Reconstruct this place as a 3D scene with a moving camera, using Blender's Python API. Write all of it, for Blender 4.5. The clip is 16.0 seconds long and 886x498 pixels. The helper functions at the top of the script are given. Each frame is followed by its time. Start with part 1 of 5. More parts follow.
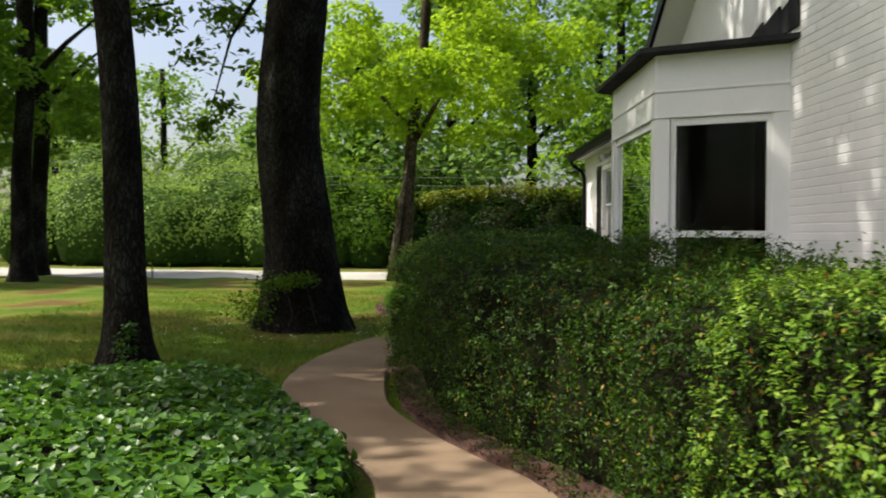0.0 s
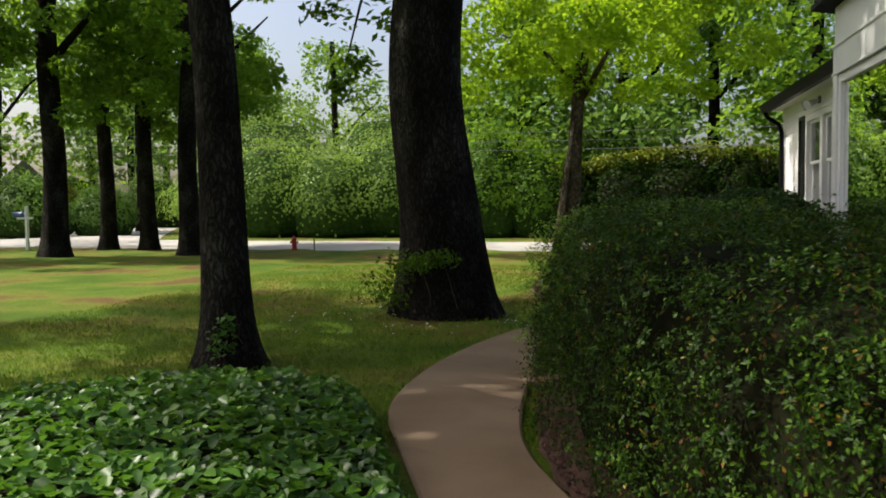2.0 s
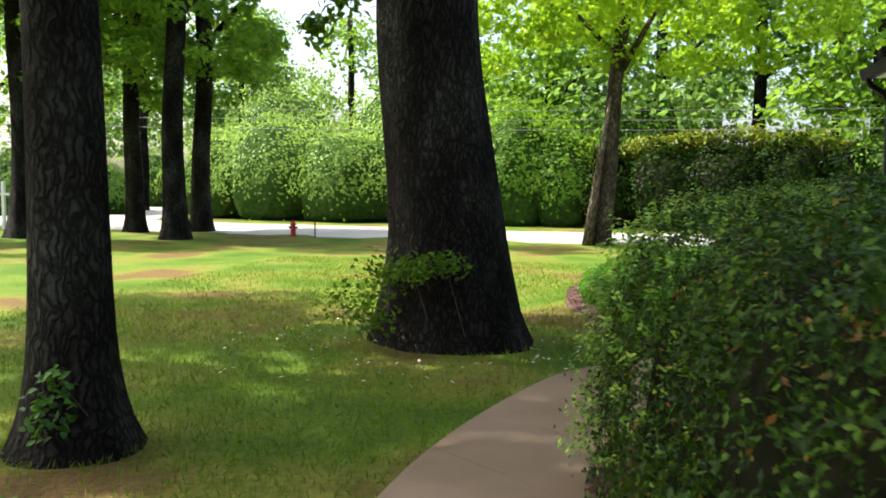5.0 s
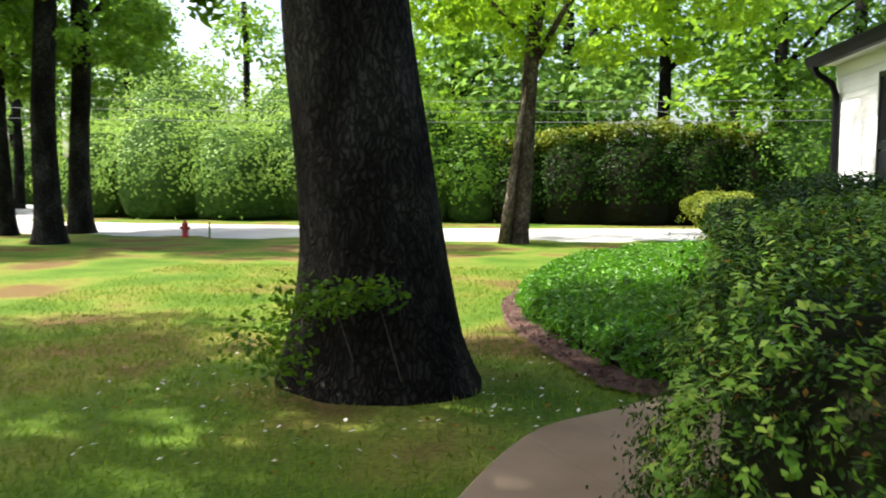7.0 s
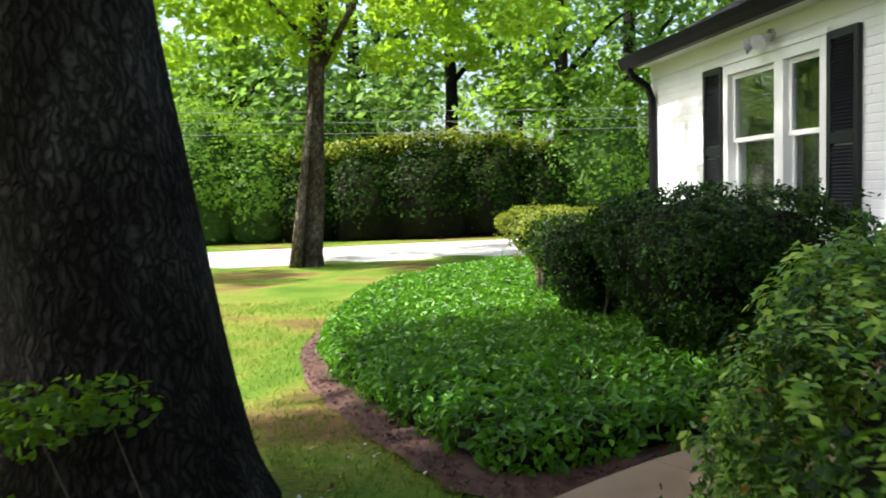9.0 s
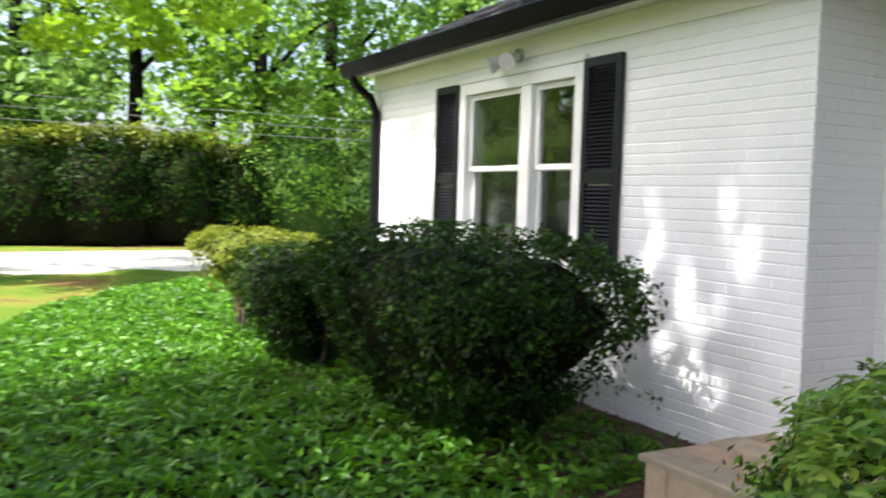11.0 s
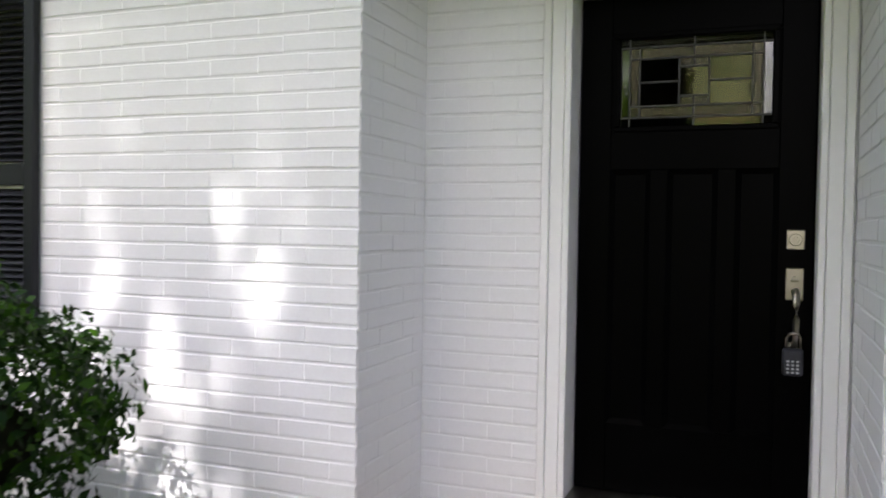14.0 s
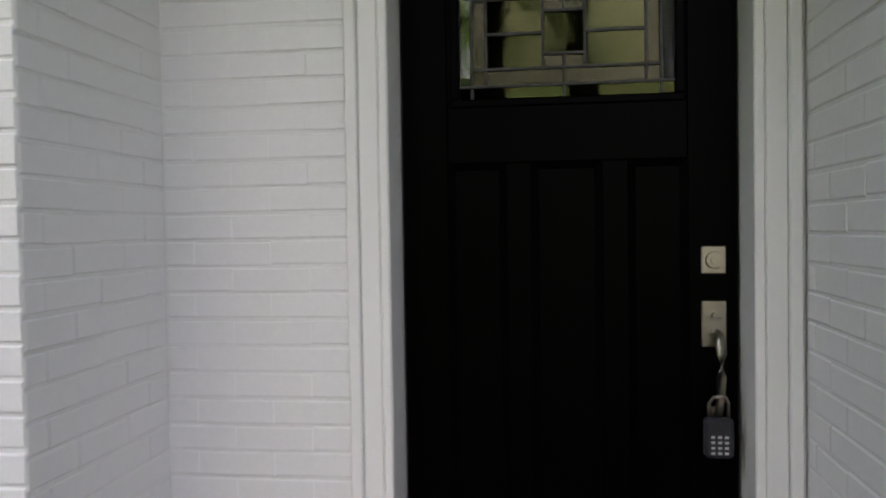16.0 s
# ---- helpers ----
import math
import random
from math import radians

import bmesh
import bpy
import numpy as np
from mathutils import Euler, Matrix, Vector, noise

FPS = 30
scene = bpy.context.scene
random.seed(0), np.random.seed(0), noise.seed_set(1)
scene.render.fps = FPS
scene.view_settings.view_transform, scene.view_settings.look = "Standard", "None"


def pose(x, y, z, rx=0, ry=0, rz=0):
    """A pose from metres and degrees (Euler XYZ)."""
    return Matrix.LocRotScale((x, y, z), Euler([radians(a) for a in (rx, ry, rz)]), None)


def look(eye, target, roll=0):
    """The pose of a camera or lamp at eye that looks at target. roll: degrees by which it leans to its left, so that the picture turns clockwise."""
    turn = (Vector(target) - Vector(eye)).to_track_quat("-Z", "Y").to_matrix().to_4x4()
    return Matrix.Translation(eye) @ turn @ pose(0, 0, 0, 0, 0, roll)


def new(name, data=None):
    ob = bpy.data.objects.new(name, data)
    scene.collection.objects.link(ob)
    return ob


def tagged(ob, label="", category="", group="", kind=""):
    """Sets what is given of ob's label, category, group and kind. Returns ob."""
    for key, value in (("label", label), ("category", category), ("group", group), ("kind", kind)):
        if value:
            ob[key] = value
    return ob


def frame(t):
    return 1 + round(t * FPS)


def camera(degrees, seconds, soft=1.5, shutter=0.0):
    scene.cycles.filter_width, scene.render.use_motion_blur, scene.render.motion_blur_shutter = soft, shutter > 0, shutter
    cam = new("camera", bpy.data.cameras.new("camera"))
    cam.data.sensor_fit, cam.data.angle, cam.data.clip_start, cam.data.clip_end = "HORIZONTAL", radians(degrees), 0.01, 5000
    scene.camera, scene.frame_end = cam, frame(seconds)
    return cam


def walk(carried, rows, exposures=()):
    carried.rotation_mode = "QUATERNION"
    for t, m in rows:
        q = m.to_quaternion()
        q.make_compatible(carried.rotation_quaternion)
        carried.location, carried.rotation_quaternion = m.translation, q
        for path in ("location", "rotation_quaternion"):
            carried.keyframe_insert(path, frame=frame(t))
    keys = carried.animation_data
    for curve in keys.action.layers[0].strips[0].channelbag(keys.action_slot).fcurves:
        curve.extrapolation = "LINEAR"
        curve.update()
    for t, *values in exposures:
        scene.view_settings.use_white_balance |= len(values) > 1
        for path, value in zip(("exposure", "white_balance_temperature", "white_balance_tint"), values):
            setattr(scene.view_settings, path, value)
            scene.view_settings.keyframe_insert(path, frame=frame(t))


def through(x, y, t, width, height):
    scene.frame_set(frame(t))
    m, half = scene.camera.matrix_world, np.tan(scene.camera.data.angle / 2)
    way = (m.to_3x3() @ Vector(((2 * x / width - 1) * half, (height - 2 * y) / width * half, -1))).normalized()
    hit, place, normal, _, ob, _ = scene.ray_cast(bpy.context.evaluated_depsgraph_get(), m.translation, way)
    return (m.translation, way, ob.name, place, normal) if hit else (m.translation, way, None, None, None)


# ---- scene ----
cam = camera(56.0, 16.0, soft=1.8, shutter=0.4)
PATH = [
    (0, (0.048, -1.476, 1.357), (0.057, 0.524, 1.327), 0.3),
    (0.5, (0.144, -1.08, 1.374), (0.002, 0.915, 1.331), -0.1),
    (1, (0.174, -0.675, 1.406), (-0.109, 1.304, 1.354), 0.0),
    (1.5, (0.186, -0.116, 1.434), (-0.18, 1.849, 1.352), -0.4),
    (2, (0.182, 0.348, 1.403), (-0.22, 2.305, 1.295), -0.7),
    (2.5, (0.171, 0.805, 1.408), (-0.261, 2.753, 1.266), -0.3),
    (3, (0.164, 1.313, 1.421), (-0.281, 3.258, 1.277), -0.2),
    (5.5, (-0.42, 3.704, 1.374), (-0.861, 5.649, 1.229), 0.8),
    (6, (-0.528, 3.929, 1.416), (-0.911, 5.887, 1.272), 0.1),
    (6.5, (-0.688, 4.336, 1.45), (-1.001, 6.305, 1.298), 0.2),
    (7, (-0.807, 4.789, 1.472), (-1.022, 6.771, 1.31), 0.1),
    (7.5, (-0.876, 5.233, 1.538), (-0.949, 7.224, 1.36), -1.0),
    (8, (-0.917, 5.697, 1.56), (-0.868, 7.69, 1.399), -1.1),
    (10.5, (-0.897, 7.703, 1.58), (-0.141, 9.551, 1.46), -0.2),
    (11, (-0.683, 8.047, 1.724), (0.298, 9.786, 1.599), 1.7),
    (11.5, (-0.525, 8.421, 1.699), (0.719, 9.983, 1.605), 1.5),
    (12, (-0.344, 8.699, 1.69), (1.07, 10.111, 1.61), 2.2),
    (12.5, (-0.162, 8.97, 1.687), (1.397, 10.221, 1.612), 2.4),
    (13, (0.113, 9.217, 1.685), (1.791, 10.303, 1.615), 1.3),
    (13.5, (0.266, 9.419, 1.677), (2.056, 10.31, 1.624), 0.9),
    (14, (0.53, 9.619, 1.7), (2.396, 10.337, 1.647), 0.9),
    (14.5, (0.797, 9.81, 1.649), (2.722, 10.352, 1.625), -0.0),
    (15, (1.078, 9.978, 1.734), (3.042, 10.344, 1.639), -0.1),
    (15.5, (1.364, 9.79, 1.729), (3.314, 10.233, 1.681), -0.7),
    (16, (1.687, 9.91, 1.771), (3.667, 10.188, 1.718), -0.9),
]
walk(cam, [(t, look(eye, target, roll)) for t, eye, target, roll in PATH],
     [(0, 0.65, 6700, 11), (1.5, 0.45, 6700, 11), (3, 0.85, 6600, 11), (5.5, 1.75, 6400, 10), (8, 1.65, 6250, 10), (10.5, 1.9, 6150, 13), (12.5, 1.95, 6150, 16), (14.5, 1.75, 6150, 17), (16, 1.55, 6250, 17)])

# ---- world, sun ----
world = bpy.data.worlds.new("world")
scene.world = world
world.use_nodes = True
wn = world.node_tree
sky = wn.nodes.new("ShaderNodeTexSky")
sky.sky_type, sky.sun_disc = "NISHITA", False
SUN_FROM = Vector((-0.72, 0.03, 0.95)).normalized()
sky.sun_elevation = math.asin(SUN_FROM.z)
sky.sun_rotation = math.atan2(SUN_FROM.x, SUN_FROM.y)
sky.dust_density, sky.air_density, sky.ozone_density = 5.0, 0.9, 0.4
wn.links.new(sky.outputs[0], wn.nodes["Background"].inputs[0])
wn.nodes["Background"].inputs[1].default_value = 0.15
sun = new("sun", bpy.data.lights.new("sun", "SUN"))
sun.data.energy, sun.data.angle, sun.data.color = 4.8, radians(0.6), (1.0, 0.95, 0.86)
sun.matrix_world = look(SUN_FROM * 60, (0, 0, 0))


# ---- materials ----
def mat(name, rough=0.6, metal=0.0):
    m = bpy.data.materials.new(name)
    m.use_nodes = True
    b = m.node_tree.nodes["Principled BSDF"]
    b.inputs["Roughness"].default_value, b.inputs["Metallic"].default_value = rough, metal
    return m, m.node_tree, b


def tint(nt, scale, stops, source="Object", detail=4.0, stretch=None):
    """Noise through a colour ramp; returns the colour socket and the noise socket."""
    tc = nt.nodes.new("ShaderNodeTexCoord")
    n = nt.nodes.new("ShaderNodeTexNoise")
    n.inputs["Scale"].default_value, n.inputs["Detail"].default_value = scale, detail
    if stretch:
        mp = nt.nodes.new("ShaderNodeMapping")
        mp.inputs["Scale"].default_value = stretch
        nt.links.new(tc.outputs[source], mp.inputs[0])
        nt.links.new(mp.outputs[0], n.inputs["Vector"])
    else:
        nt.links.new(tc.outputs[source], n.inputs["Vector"])
    r = nt.nodes.new("ShaderNodeValToRGB")
    r.color_ramp.elements.remove(r.color_ramp.elements[0])
    for i, (p, c) in enumerate(stops):
        e = r.color_ramp.elements[0] if i == 0 else r.color_ramp.elements.new(p)
        e.position, e.color = p, (*c, 1)
    nt.links.new(n.outputs["Fac"], r.inputs[0])
    return r.outputs[0], n.outputs["Fac"]


def blend(nt, a, b, fac, mode="MIX"):
    m = nt.nodes.new("ShaderNodeMix")
    m.data_type, m.blend_type = "RGBA", mode
    for sock, v in ((m.inputs[6], a), (m.inputs[7], b), (m.inputs[0], fac)):
        if isinstance(v, (int, float)):
            sock.default_value = v
        elif isinstance(v, tuple):
            sock.default_value = (*v, 1)
        else:
            nt.links.new(v, sock)
    return m.outputs[2]


def bump(nt, b, height, strength, distance):
    n = nt.nodes.new("ShaderNodeBump")
    n.inputs["Strength"].default_value, n.inputs["Distance"].default_value = strength, distance
    nt.links.new(height, n.inputs["Height"])
    nt.links.new(n.outputs[0], b.inputs["Normal"])


def surface(name, stops, scale, rough=0.7, metal=0.0, fine=60.0, depth=0.003, strength=0.5, stretch=None, wear=0.35, gloss=0.5):
    """A two-scale procedural surface with relief."""
    m, nt, b = mat(name, rough, metal)
    b.inputs["Specular IOR Level"].default_value = gloss
    c, _ = tint(nt, scale, stops, stretch=stretch)
    c2, f2 = tint(nt, fine, [(0.3, (0.55, 0.55, 0.55)), (0.7, (1, 1, 1))], stretch=stretch)
    nt.links.new(blend(nt, c, c2, wear, "MULTIPLY"), b.inputs["Base Color"])
    bump(nt, b, f2, strength, depth)
    return m


def leaf_mat(name, dark, mid, light, through, rough=0.45, shine=0.4, thin=0.32):
    """Leaves: colour varies from leaf to leaf, and light passes through."""
    m, nt, b = mat(name, rough)
    g = nt.nodes.new("ShaderNodeNewGeometry")
    r = nt.nodes.new("ShaderNodeValToRGB")
    r.color_ramp.elements[0].color, r.color_ramp.elements[1].color = (*dark, 1), (*light, 1)
    e = r.color_ramp.elements.new(0.55)
    e.color = (*mid, 1)
    nt.links.new(g.outputs["Random Per Island"], r.inputs[0])
    c2, _ = tint(nt, 1.3, [(0.35, (0.62, 0.66, 0.55)), (0.65, (1.1, 1.05, 1.0))])
    col = blend(nt, r.outputs[0], c2, 0.8, "MULTIPLY")
    nt.links.new(col, b.inputs["Base Color"])
    b.inputs["Specular IOR Level"].default_value = shine
    tr = nt.nodes.new("ShaderNodeBsdfTranslucent")
    nt.links.new(blend(nt, col, through, 0.6), tr.inputs[0])
    mix = nt.nodes.new("ShaderNodeMixShader")
    mix.inputs[0].default_value = thin
    nt.links.new(b.outputs[0], mix.inputs[1])
    nt.links.new(tr.outputs[0], mix.inputs[2])
    nt.links.new(mix.outputs[0], nt.nodes["Material Output"].inputs[0])
    return m


M_HEDGE = leaf_mat("hedge_leaf", (0.006, 0.018, 0.002), (0.016, 0.048, 0.004), (0.07, 0.14, 0.011), (0.1, 0.2, 0.01), shine=0.1, thin=0.2)
M_HEDGE_DRY = leaf_mat("hedge_dry_leaf", (0.1, 0.03, 0.008), (0.2, 0.1, 0.015), (0.27, 0.22, 0.04), (0.3, 0.2, 0.03), shine=0.15)
M_IVY = leaf_mat("ivy_leaf", (0.022, 0.07, 0.009), (0.05, 0.14, 0.02), (0.13, 0.27, 0.045), (0.14, 0.32, 0.02), rough=0.38, shine=0.3)
M_BED = leaf_mat("pachysandra_leaf", (0.026, 0.09, 0.004), (0.055, 0.17, 0.008), (0.12, 0.29, 0.018), (0.14, 0.36, 0.012), rough=0.4, shine=0.28)
# New leaves, their colour raised to stand in for sun on the hedge.
M_FRESH_SUNLIT = leaf_mat("fresh_sunlit_leaf", (0.06, 0.15, 0.01), (0.14, 0.28, 0.025), (0.3, 0.4, 0.06), (0.3, 0.48, 0.03), shine=0.2)
M_YEW = leaf_mat("yew_leaf", (0.003, 0.01, 0.0015), (0.008, 0.028, 0.003), (0.038, 0.095, 0.007), (0.04, 0.1, 0.006), shine=0.1, thin=0.18)
M_GOLD = leaf_mat("golden_leaf", (0.05, 0.09, 0.008), (0.13, 0.18, 0.014), (0.25, 0.26, 0.03), (0.3, 0.34, 0.03), shine=0.15)
M_TREE = leaf_mat("tree_leaf", (0.04, 0.1, 0.01), (0.09, 0.2, 0.018), (0.17, 0.31, 0.035), (0.3, 0.5, 0.03), shine=0.1, thin=0.45)
M_OAK = leaf_mat("oak_leaf", (0.018, 0.05, 0.004), (0.04, 0.1, 0.007), (0.09, 0.19, 0.012), (0.18, 0.33, 0.01), shine=0.1, thin=0.4)
M_MAPLE = leaf_mat("maple_leaf", (0.08, 0.18, 0.008), (0.17, 0.33, 0.012), (0.3, 0.46, 0.025), (0.46, 0.66, 0.025), shine=0.1, thin=0.52)
M_FAR = leaf_mat("woodland_leaf", (0.04, 0.1, 0.022), (0.09, 0.19, 0.04), (0.17, 0.29, 0.075), (0.27, 0.45, 0.07), shine=0.1, thin=0.45)
M_BUSH = leaf_mat("bush_leaf", (0.1, 0.2, 0.035), (0.18, 0.31, 0.055), (0.28, 0.41, 0.1), (0.36, 0.52, 0.09), shine=0.1, thin=0.45)
M_RED = leaf_mat("red_leaf", (0.05, 0.012, 0.012), (0.1, 0.02, 0.02), (0.16, 0.05, 0.04), (0.2, 0.04, 0.03), shine=0.1)
M_DARKBUSH = leaf_mat("holly_leaf", (0.004, 0.012, 0.002), (0.01, 0.026, 0.003), (0.024, 0.055, 0.006), (0.02, 0.06, 0.005), shine=0.03, thin=0.2)
M_BLADE = leaf_mat("grass_blade", (0.05, 0.1, 0.008), (0.1, 0.17, 0.012), (0.2, 0.24, 0.03), (0.2, 0.32, 0.014), rough=0.6, shine=0.1)
# Near-black cores paint the deep shade seen through gaps in foliage.
M_SHADE_CORE = surface("shade_core", [(0.3, (0.004, 0.006, 0.002)), (0.7, (0.013, 0.013, 0.006))], 14, 0.95, gloss=0.05)
# Dark green shell colour stands in for shaded leaves inside a bush.
M_INNER_SHADE = surface("bush_inner_shade", [(0.3, (0.02, 0.045, 0.01)), (0.7, (0.05, 0.09, 0.02))], 5, 0.95, gloss=0.03)
M_TWIG = surface("twig_bark", [(0.3, (0.05, 0.035, 0.025)), (0.7, (0.12, 0.09, 0.06))], 20, 0.9)


def bark_mat(name, dark, mid, light, across=17.0, drop=0.2, depth=0.035):
    """Bark of long plates between dark furrows, with lichen-pale patches."""
    m, nt, b = mat(name, 0.95)
    b.inputs["Specular IOR Level"].default_value = 0.06
    tc = nt.nodes.new("ShaderNodeTexCoord")
    wob = nt.nodes.new("ShaderNodeTexNoise")
    wob.inputs["Scale"].default_value, wob.inputs["Detail"].default_value = 6.0, 3.0
    nt.links.new(tc.outputs["Object"], wob.inputs["Vector"])
    add = nt.nodes.new("ShaderNodeVectorMath")
    add.operation = "MULTIPLY_ADD"
    add.inputs[1].default_value = (0.16, 0.16, 0.3)
    nt.links.new(wob.outputs["Color"], add.inputs[0])
    nt.links.new(tc.outputs["Object"], add.inputs[2])
    mp = nt.nodes.new("ShaderNodeMapping")
    mp.inputs["Scale"].default_value = (1, 1, drop)
    nt.links.new(add.outputs[0], mp.inputs[0])
    vor = nt.nodes.new("ShaderNodeTexVoronoi")
    vor.feature = "DISTANCE_TO_EDGE"
    vor.inputs["Scale"].default_value = across
    nt.links.new(mp.outputs[0], vor.inputs["Vector"])
    fur = nt.nodes.new("ShaderNodeValToRGB")
    fur.color_ramp.elements[0].position, fur.color_ramp.elements[1].position = 0.02, 0.3
    fur.color_ramp.elements[0].color = (0.16, 0.15, 0.14, 1)
    nt.links.new(vor.outputs["Distance"], fur.inputs[0])
    big, _ = tint(nt, 2.6, [(0.32, dark), (0.52, mid), (0.7, light)], stretch=(1, 1, 0.5))
    fine, ff = tint(nt, 70, [(0.3, (0.5, 0.5, 0.5)), (0.7, (1.1, 1.1, 1.1))], stretch=(1, 1, 0.35))
    col = blend(nt, big, fur.outputs[0], 0.85, "MULTIPLY")
    nt.links.new(blend(nt, col, fine, 0.7, "MULTIPLY"), b.inputs["Base Color"])
    h = blend(nt, fur.outputs[0], fine, 0.35)
    bump(nt, b, h, 1.0, depth)
    return m


M_BARK = bark_mat("oak_bark", (0.016, 0.013, 0.01), (0.036, 0.032, 0.026), (0.08, 0.077, 0.062), 24.0, 0.22, 0.03)
# Pale bark carries the sunlight on the maple trunk's left side.
M_BARK_SUNLIT = bark_mat("sunlit_bark", (0.16, 0.12, 0.085), (0.27, 0.21, 0.155), (0.38, 0.31, 0.24), 14.0, 0.2, 0.02)
M_BARK_BROWN = bark_mat("maple_bark", (0.06, 0.045, 0.032), (0.11, 0.085, 0.06), (0.19, 0.15, 0.11), 18.0, 0.2, 0.02)
M_MULCH = surface("mulch", [(0.3, (0.05, 0.022, 0.014)), (0.7, (0.13, 0.06, 0.04))], 9, 0.95, fine=90, depth=0.02, strength=1.0, wear=0.8)
M_PATH = surface("path_concrete", [(0.3, (0.19, 0.135, 0.085)), (0.7, (0.27, 0.2, 0.135))], 1.2, 0.9, gloss=0.15, fine=130, depth=0.002, strength=0.5, wear=0.35)
M_ROAD = surface("road_asphalt", [(0.3, (0.3, 0.29, 0.27)), (0.7, (0.42, 0.41, 0.38))], 0.4, 0.9, fine=40, depth=0.004, wear=0.3)
M_WHITE = surface("white_brick_paint", [(0.3, (0.76, 0.76, 0.77)), (0.7, (0.83, 0.83, 0.83))], 2.2, 0.42, fine=75, depth=0.0015, strength=0.35, wear=0.07)
M_MORTAR = surface("white_mortar_paint", [(0.3, (0.74, 0.74, 0.74)), (0.7, (0.81, 0.81, 0.81))], 3, 0.6, fine=60, depth=0.003, strength=0.6, wear=0.15)
M_TRIM = surface("white_trim_paint", [(0.3, (0.77, 0.77, 0.76)), (0.7, (0.83, 0.83, 0.82))], 1.5, 0.4, fine=30, depth=0.0008, strength=0.2, wear=0.05)
M_BLACK = surface("black_door_paint", [(0.3, (0.0005, 0.0005, 0.0006)), (0.7, (0.001, 0.001, 0.0012))], 3, 0.35, gloss=0.025, fine=80, depth=0.0004, strength=0.15, wear=0.2)
M_SHUTTER = surface("shutter_paint", [(0.3, (0.006, 0.007, 0.009)), (0.7, (0.011, 0.012, 0.015))], 4, 0.4, gloss=0.3, fine=90, depth=0.0005, strength=0.2, wear=0.2)
M_GUTTER = surface("gutter_enamel", [(0.3, (0.003, 0.003, 0.004)), (0.7, (0.006, 0.006, 0.007))], 3, 0.4, gloss=0.07, fine=50, depth=0.0005, strength=0.1, wear=0.2)
M_SHINGLE = surface("asphalt_shingle", [(0.3, (0.02, 0.021, 0.024)), (0.7, (0.05, 0.05, 0.054))], 5, 0.95, gloss=0.15, fine=120, depth=0.004, strength=0.8, wear=0.6)
M_NICKEL = surface("satin_nickel", [(0.3, (0.3, 0.28, 0.24)), (0.7, (0.4, 0.37, 0.32))], 8, 0.32, metal=1.0, fine=200, depth=0.0002, strength=0.1, wear=0.1)
M_CHROME = surface("lamp_chrome", [(0.3, (0.55, 0.55, 0.57)), (0.7, (0.68, 0.68, 0.7))], 8, 0.2, metal=0.7, fine=200, depth=0.0002, strength=0.1, wear=0.1)
M_CAME = surface("lead_came", [(0.3, (0.03, 0.03, 0.03)), (0.7, (0.07, 0.07, 0.07))], 30, 0.45, metal=0.6, depth=0.0005)
M_LOCK = surface("lockbox_plastic", [(0.3, (0.012, 0.013, 0.02)), (0.7, (0.025, 0.026, 0.035))], 20, 0.45)
M_PALEKEY = surface("pale_key", [(0.3, (0.45, 0.45, 0.47)), (0.7, (0.6, 0.6, 0.62))], 20, 0.5)
# Near-black colour puts the darkness of unlit rooms into their surfaces.
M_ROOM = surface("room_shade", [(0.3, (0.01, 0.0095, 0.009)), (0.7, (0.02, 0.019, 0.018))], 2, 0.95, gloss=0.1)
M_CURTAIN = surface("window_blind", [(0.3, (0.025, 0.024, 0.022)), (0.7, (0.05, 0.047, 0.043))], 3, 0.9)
M_REDPAINT = surface("hydrant_paint", [(0.3, (0.35, 0.02, 0.02)), (0.7, (0.5, 0.04, 0.03))], 8, 0.5)
M_WIRE = surface("cable_sheath", [(0.3, (0.12, 0.12, 0.12)), (0.7, (0.2, 0.2, 0.2))], 5, 0.7)
M_LITTER = surface("pale_litter", [(0.3, (0.4, 0.36, 0.3)), (0.7, (0.65, 0.6, 0.55))], 30, 0.8)
M_FARROOF = surface("far_roof", [(0.3, (0.18, 0.17, 0.17)), (0.7, (0.3, 0.29, 0.28))], 2, 0.9)
M_FARWALL = surface("far_wall", [(0.3, (0.35, 0.3, 0.26)), (0.7, (0.5, 0.45, 0.4))], 2, 0.9)

# stones: colour differs from stone to stone
M_STONE, nt, b = mat("flagstone", 0.8)
oi = nt.nodes.new("ShaderNodeObjectInfo")
ramp = nt.nodes.new("ShaderNodeValToRGB")
ramp.color_ramp.elements[0].color, ramp.color_ramp.elements[1].color = (0.26, 0.22, 0.17, 1), (0.36, 0.21, 0.13, 1)
e = ramp.color_ramp.elements.new(0.5)
e.color = (0.42, 0.37, 0.29, 1)
nt.links.new(oi.outputs["Random"], ramp.inputs[0])
c, f = tint(nt, 9, [(0.3, (0.6, 0.58, 0.55)), (0.7, (1.05, 1.0, 0.95))])
nt.links.new(blend(nt, ramp.outputs[0], c, 0.7, "MULTIPLY"), b.inputs["Base Color"])
bump(nt, b, f, 0.7, 0.01)

# lawn: grass with moss, straw and bare brown patches
M_LAWN, nt, b = mat("lawn", 0.9)
b.inputs["Specular IOR Level"].default_value = 0.1
c1, f1 = tint(nt, 0.55, [(0.34, (0.052, 0.105, 0.008)), (0.46, (0.085, 0.14, 0.014)), (0.55, (0.14, 0.15, 0.026)), (0.64, (0.12, 0.078, 0.03))])
c2, f2 = tint(nt, 26, [(0.3, (0.5, 0.52, 0.45)), (0.7, (1.15, 1.1, 1.0))])
nt.links.new(blend(nt, c1, c2, 0.75, "MULTIPLY"), b.inputs["Base Color"])
bump(nt, b, f2, 0.9, 0.03)


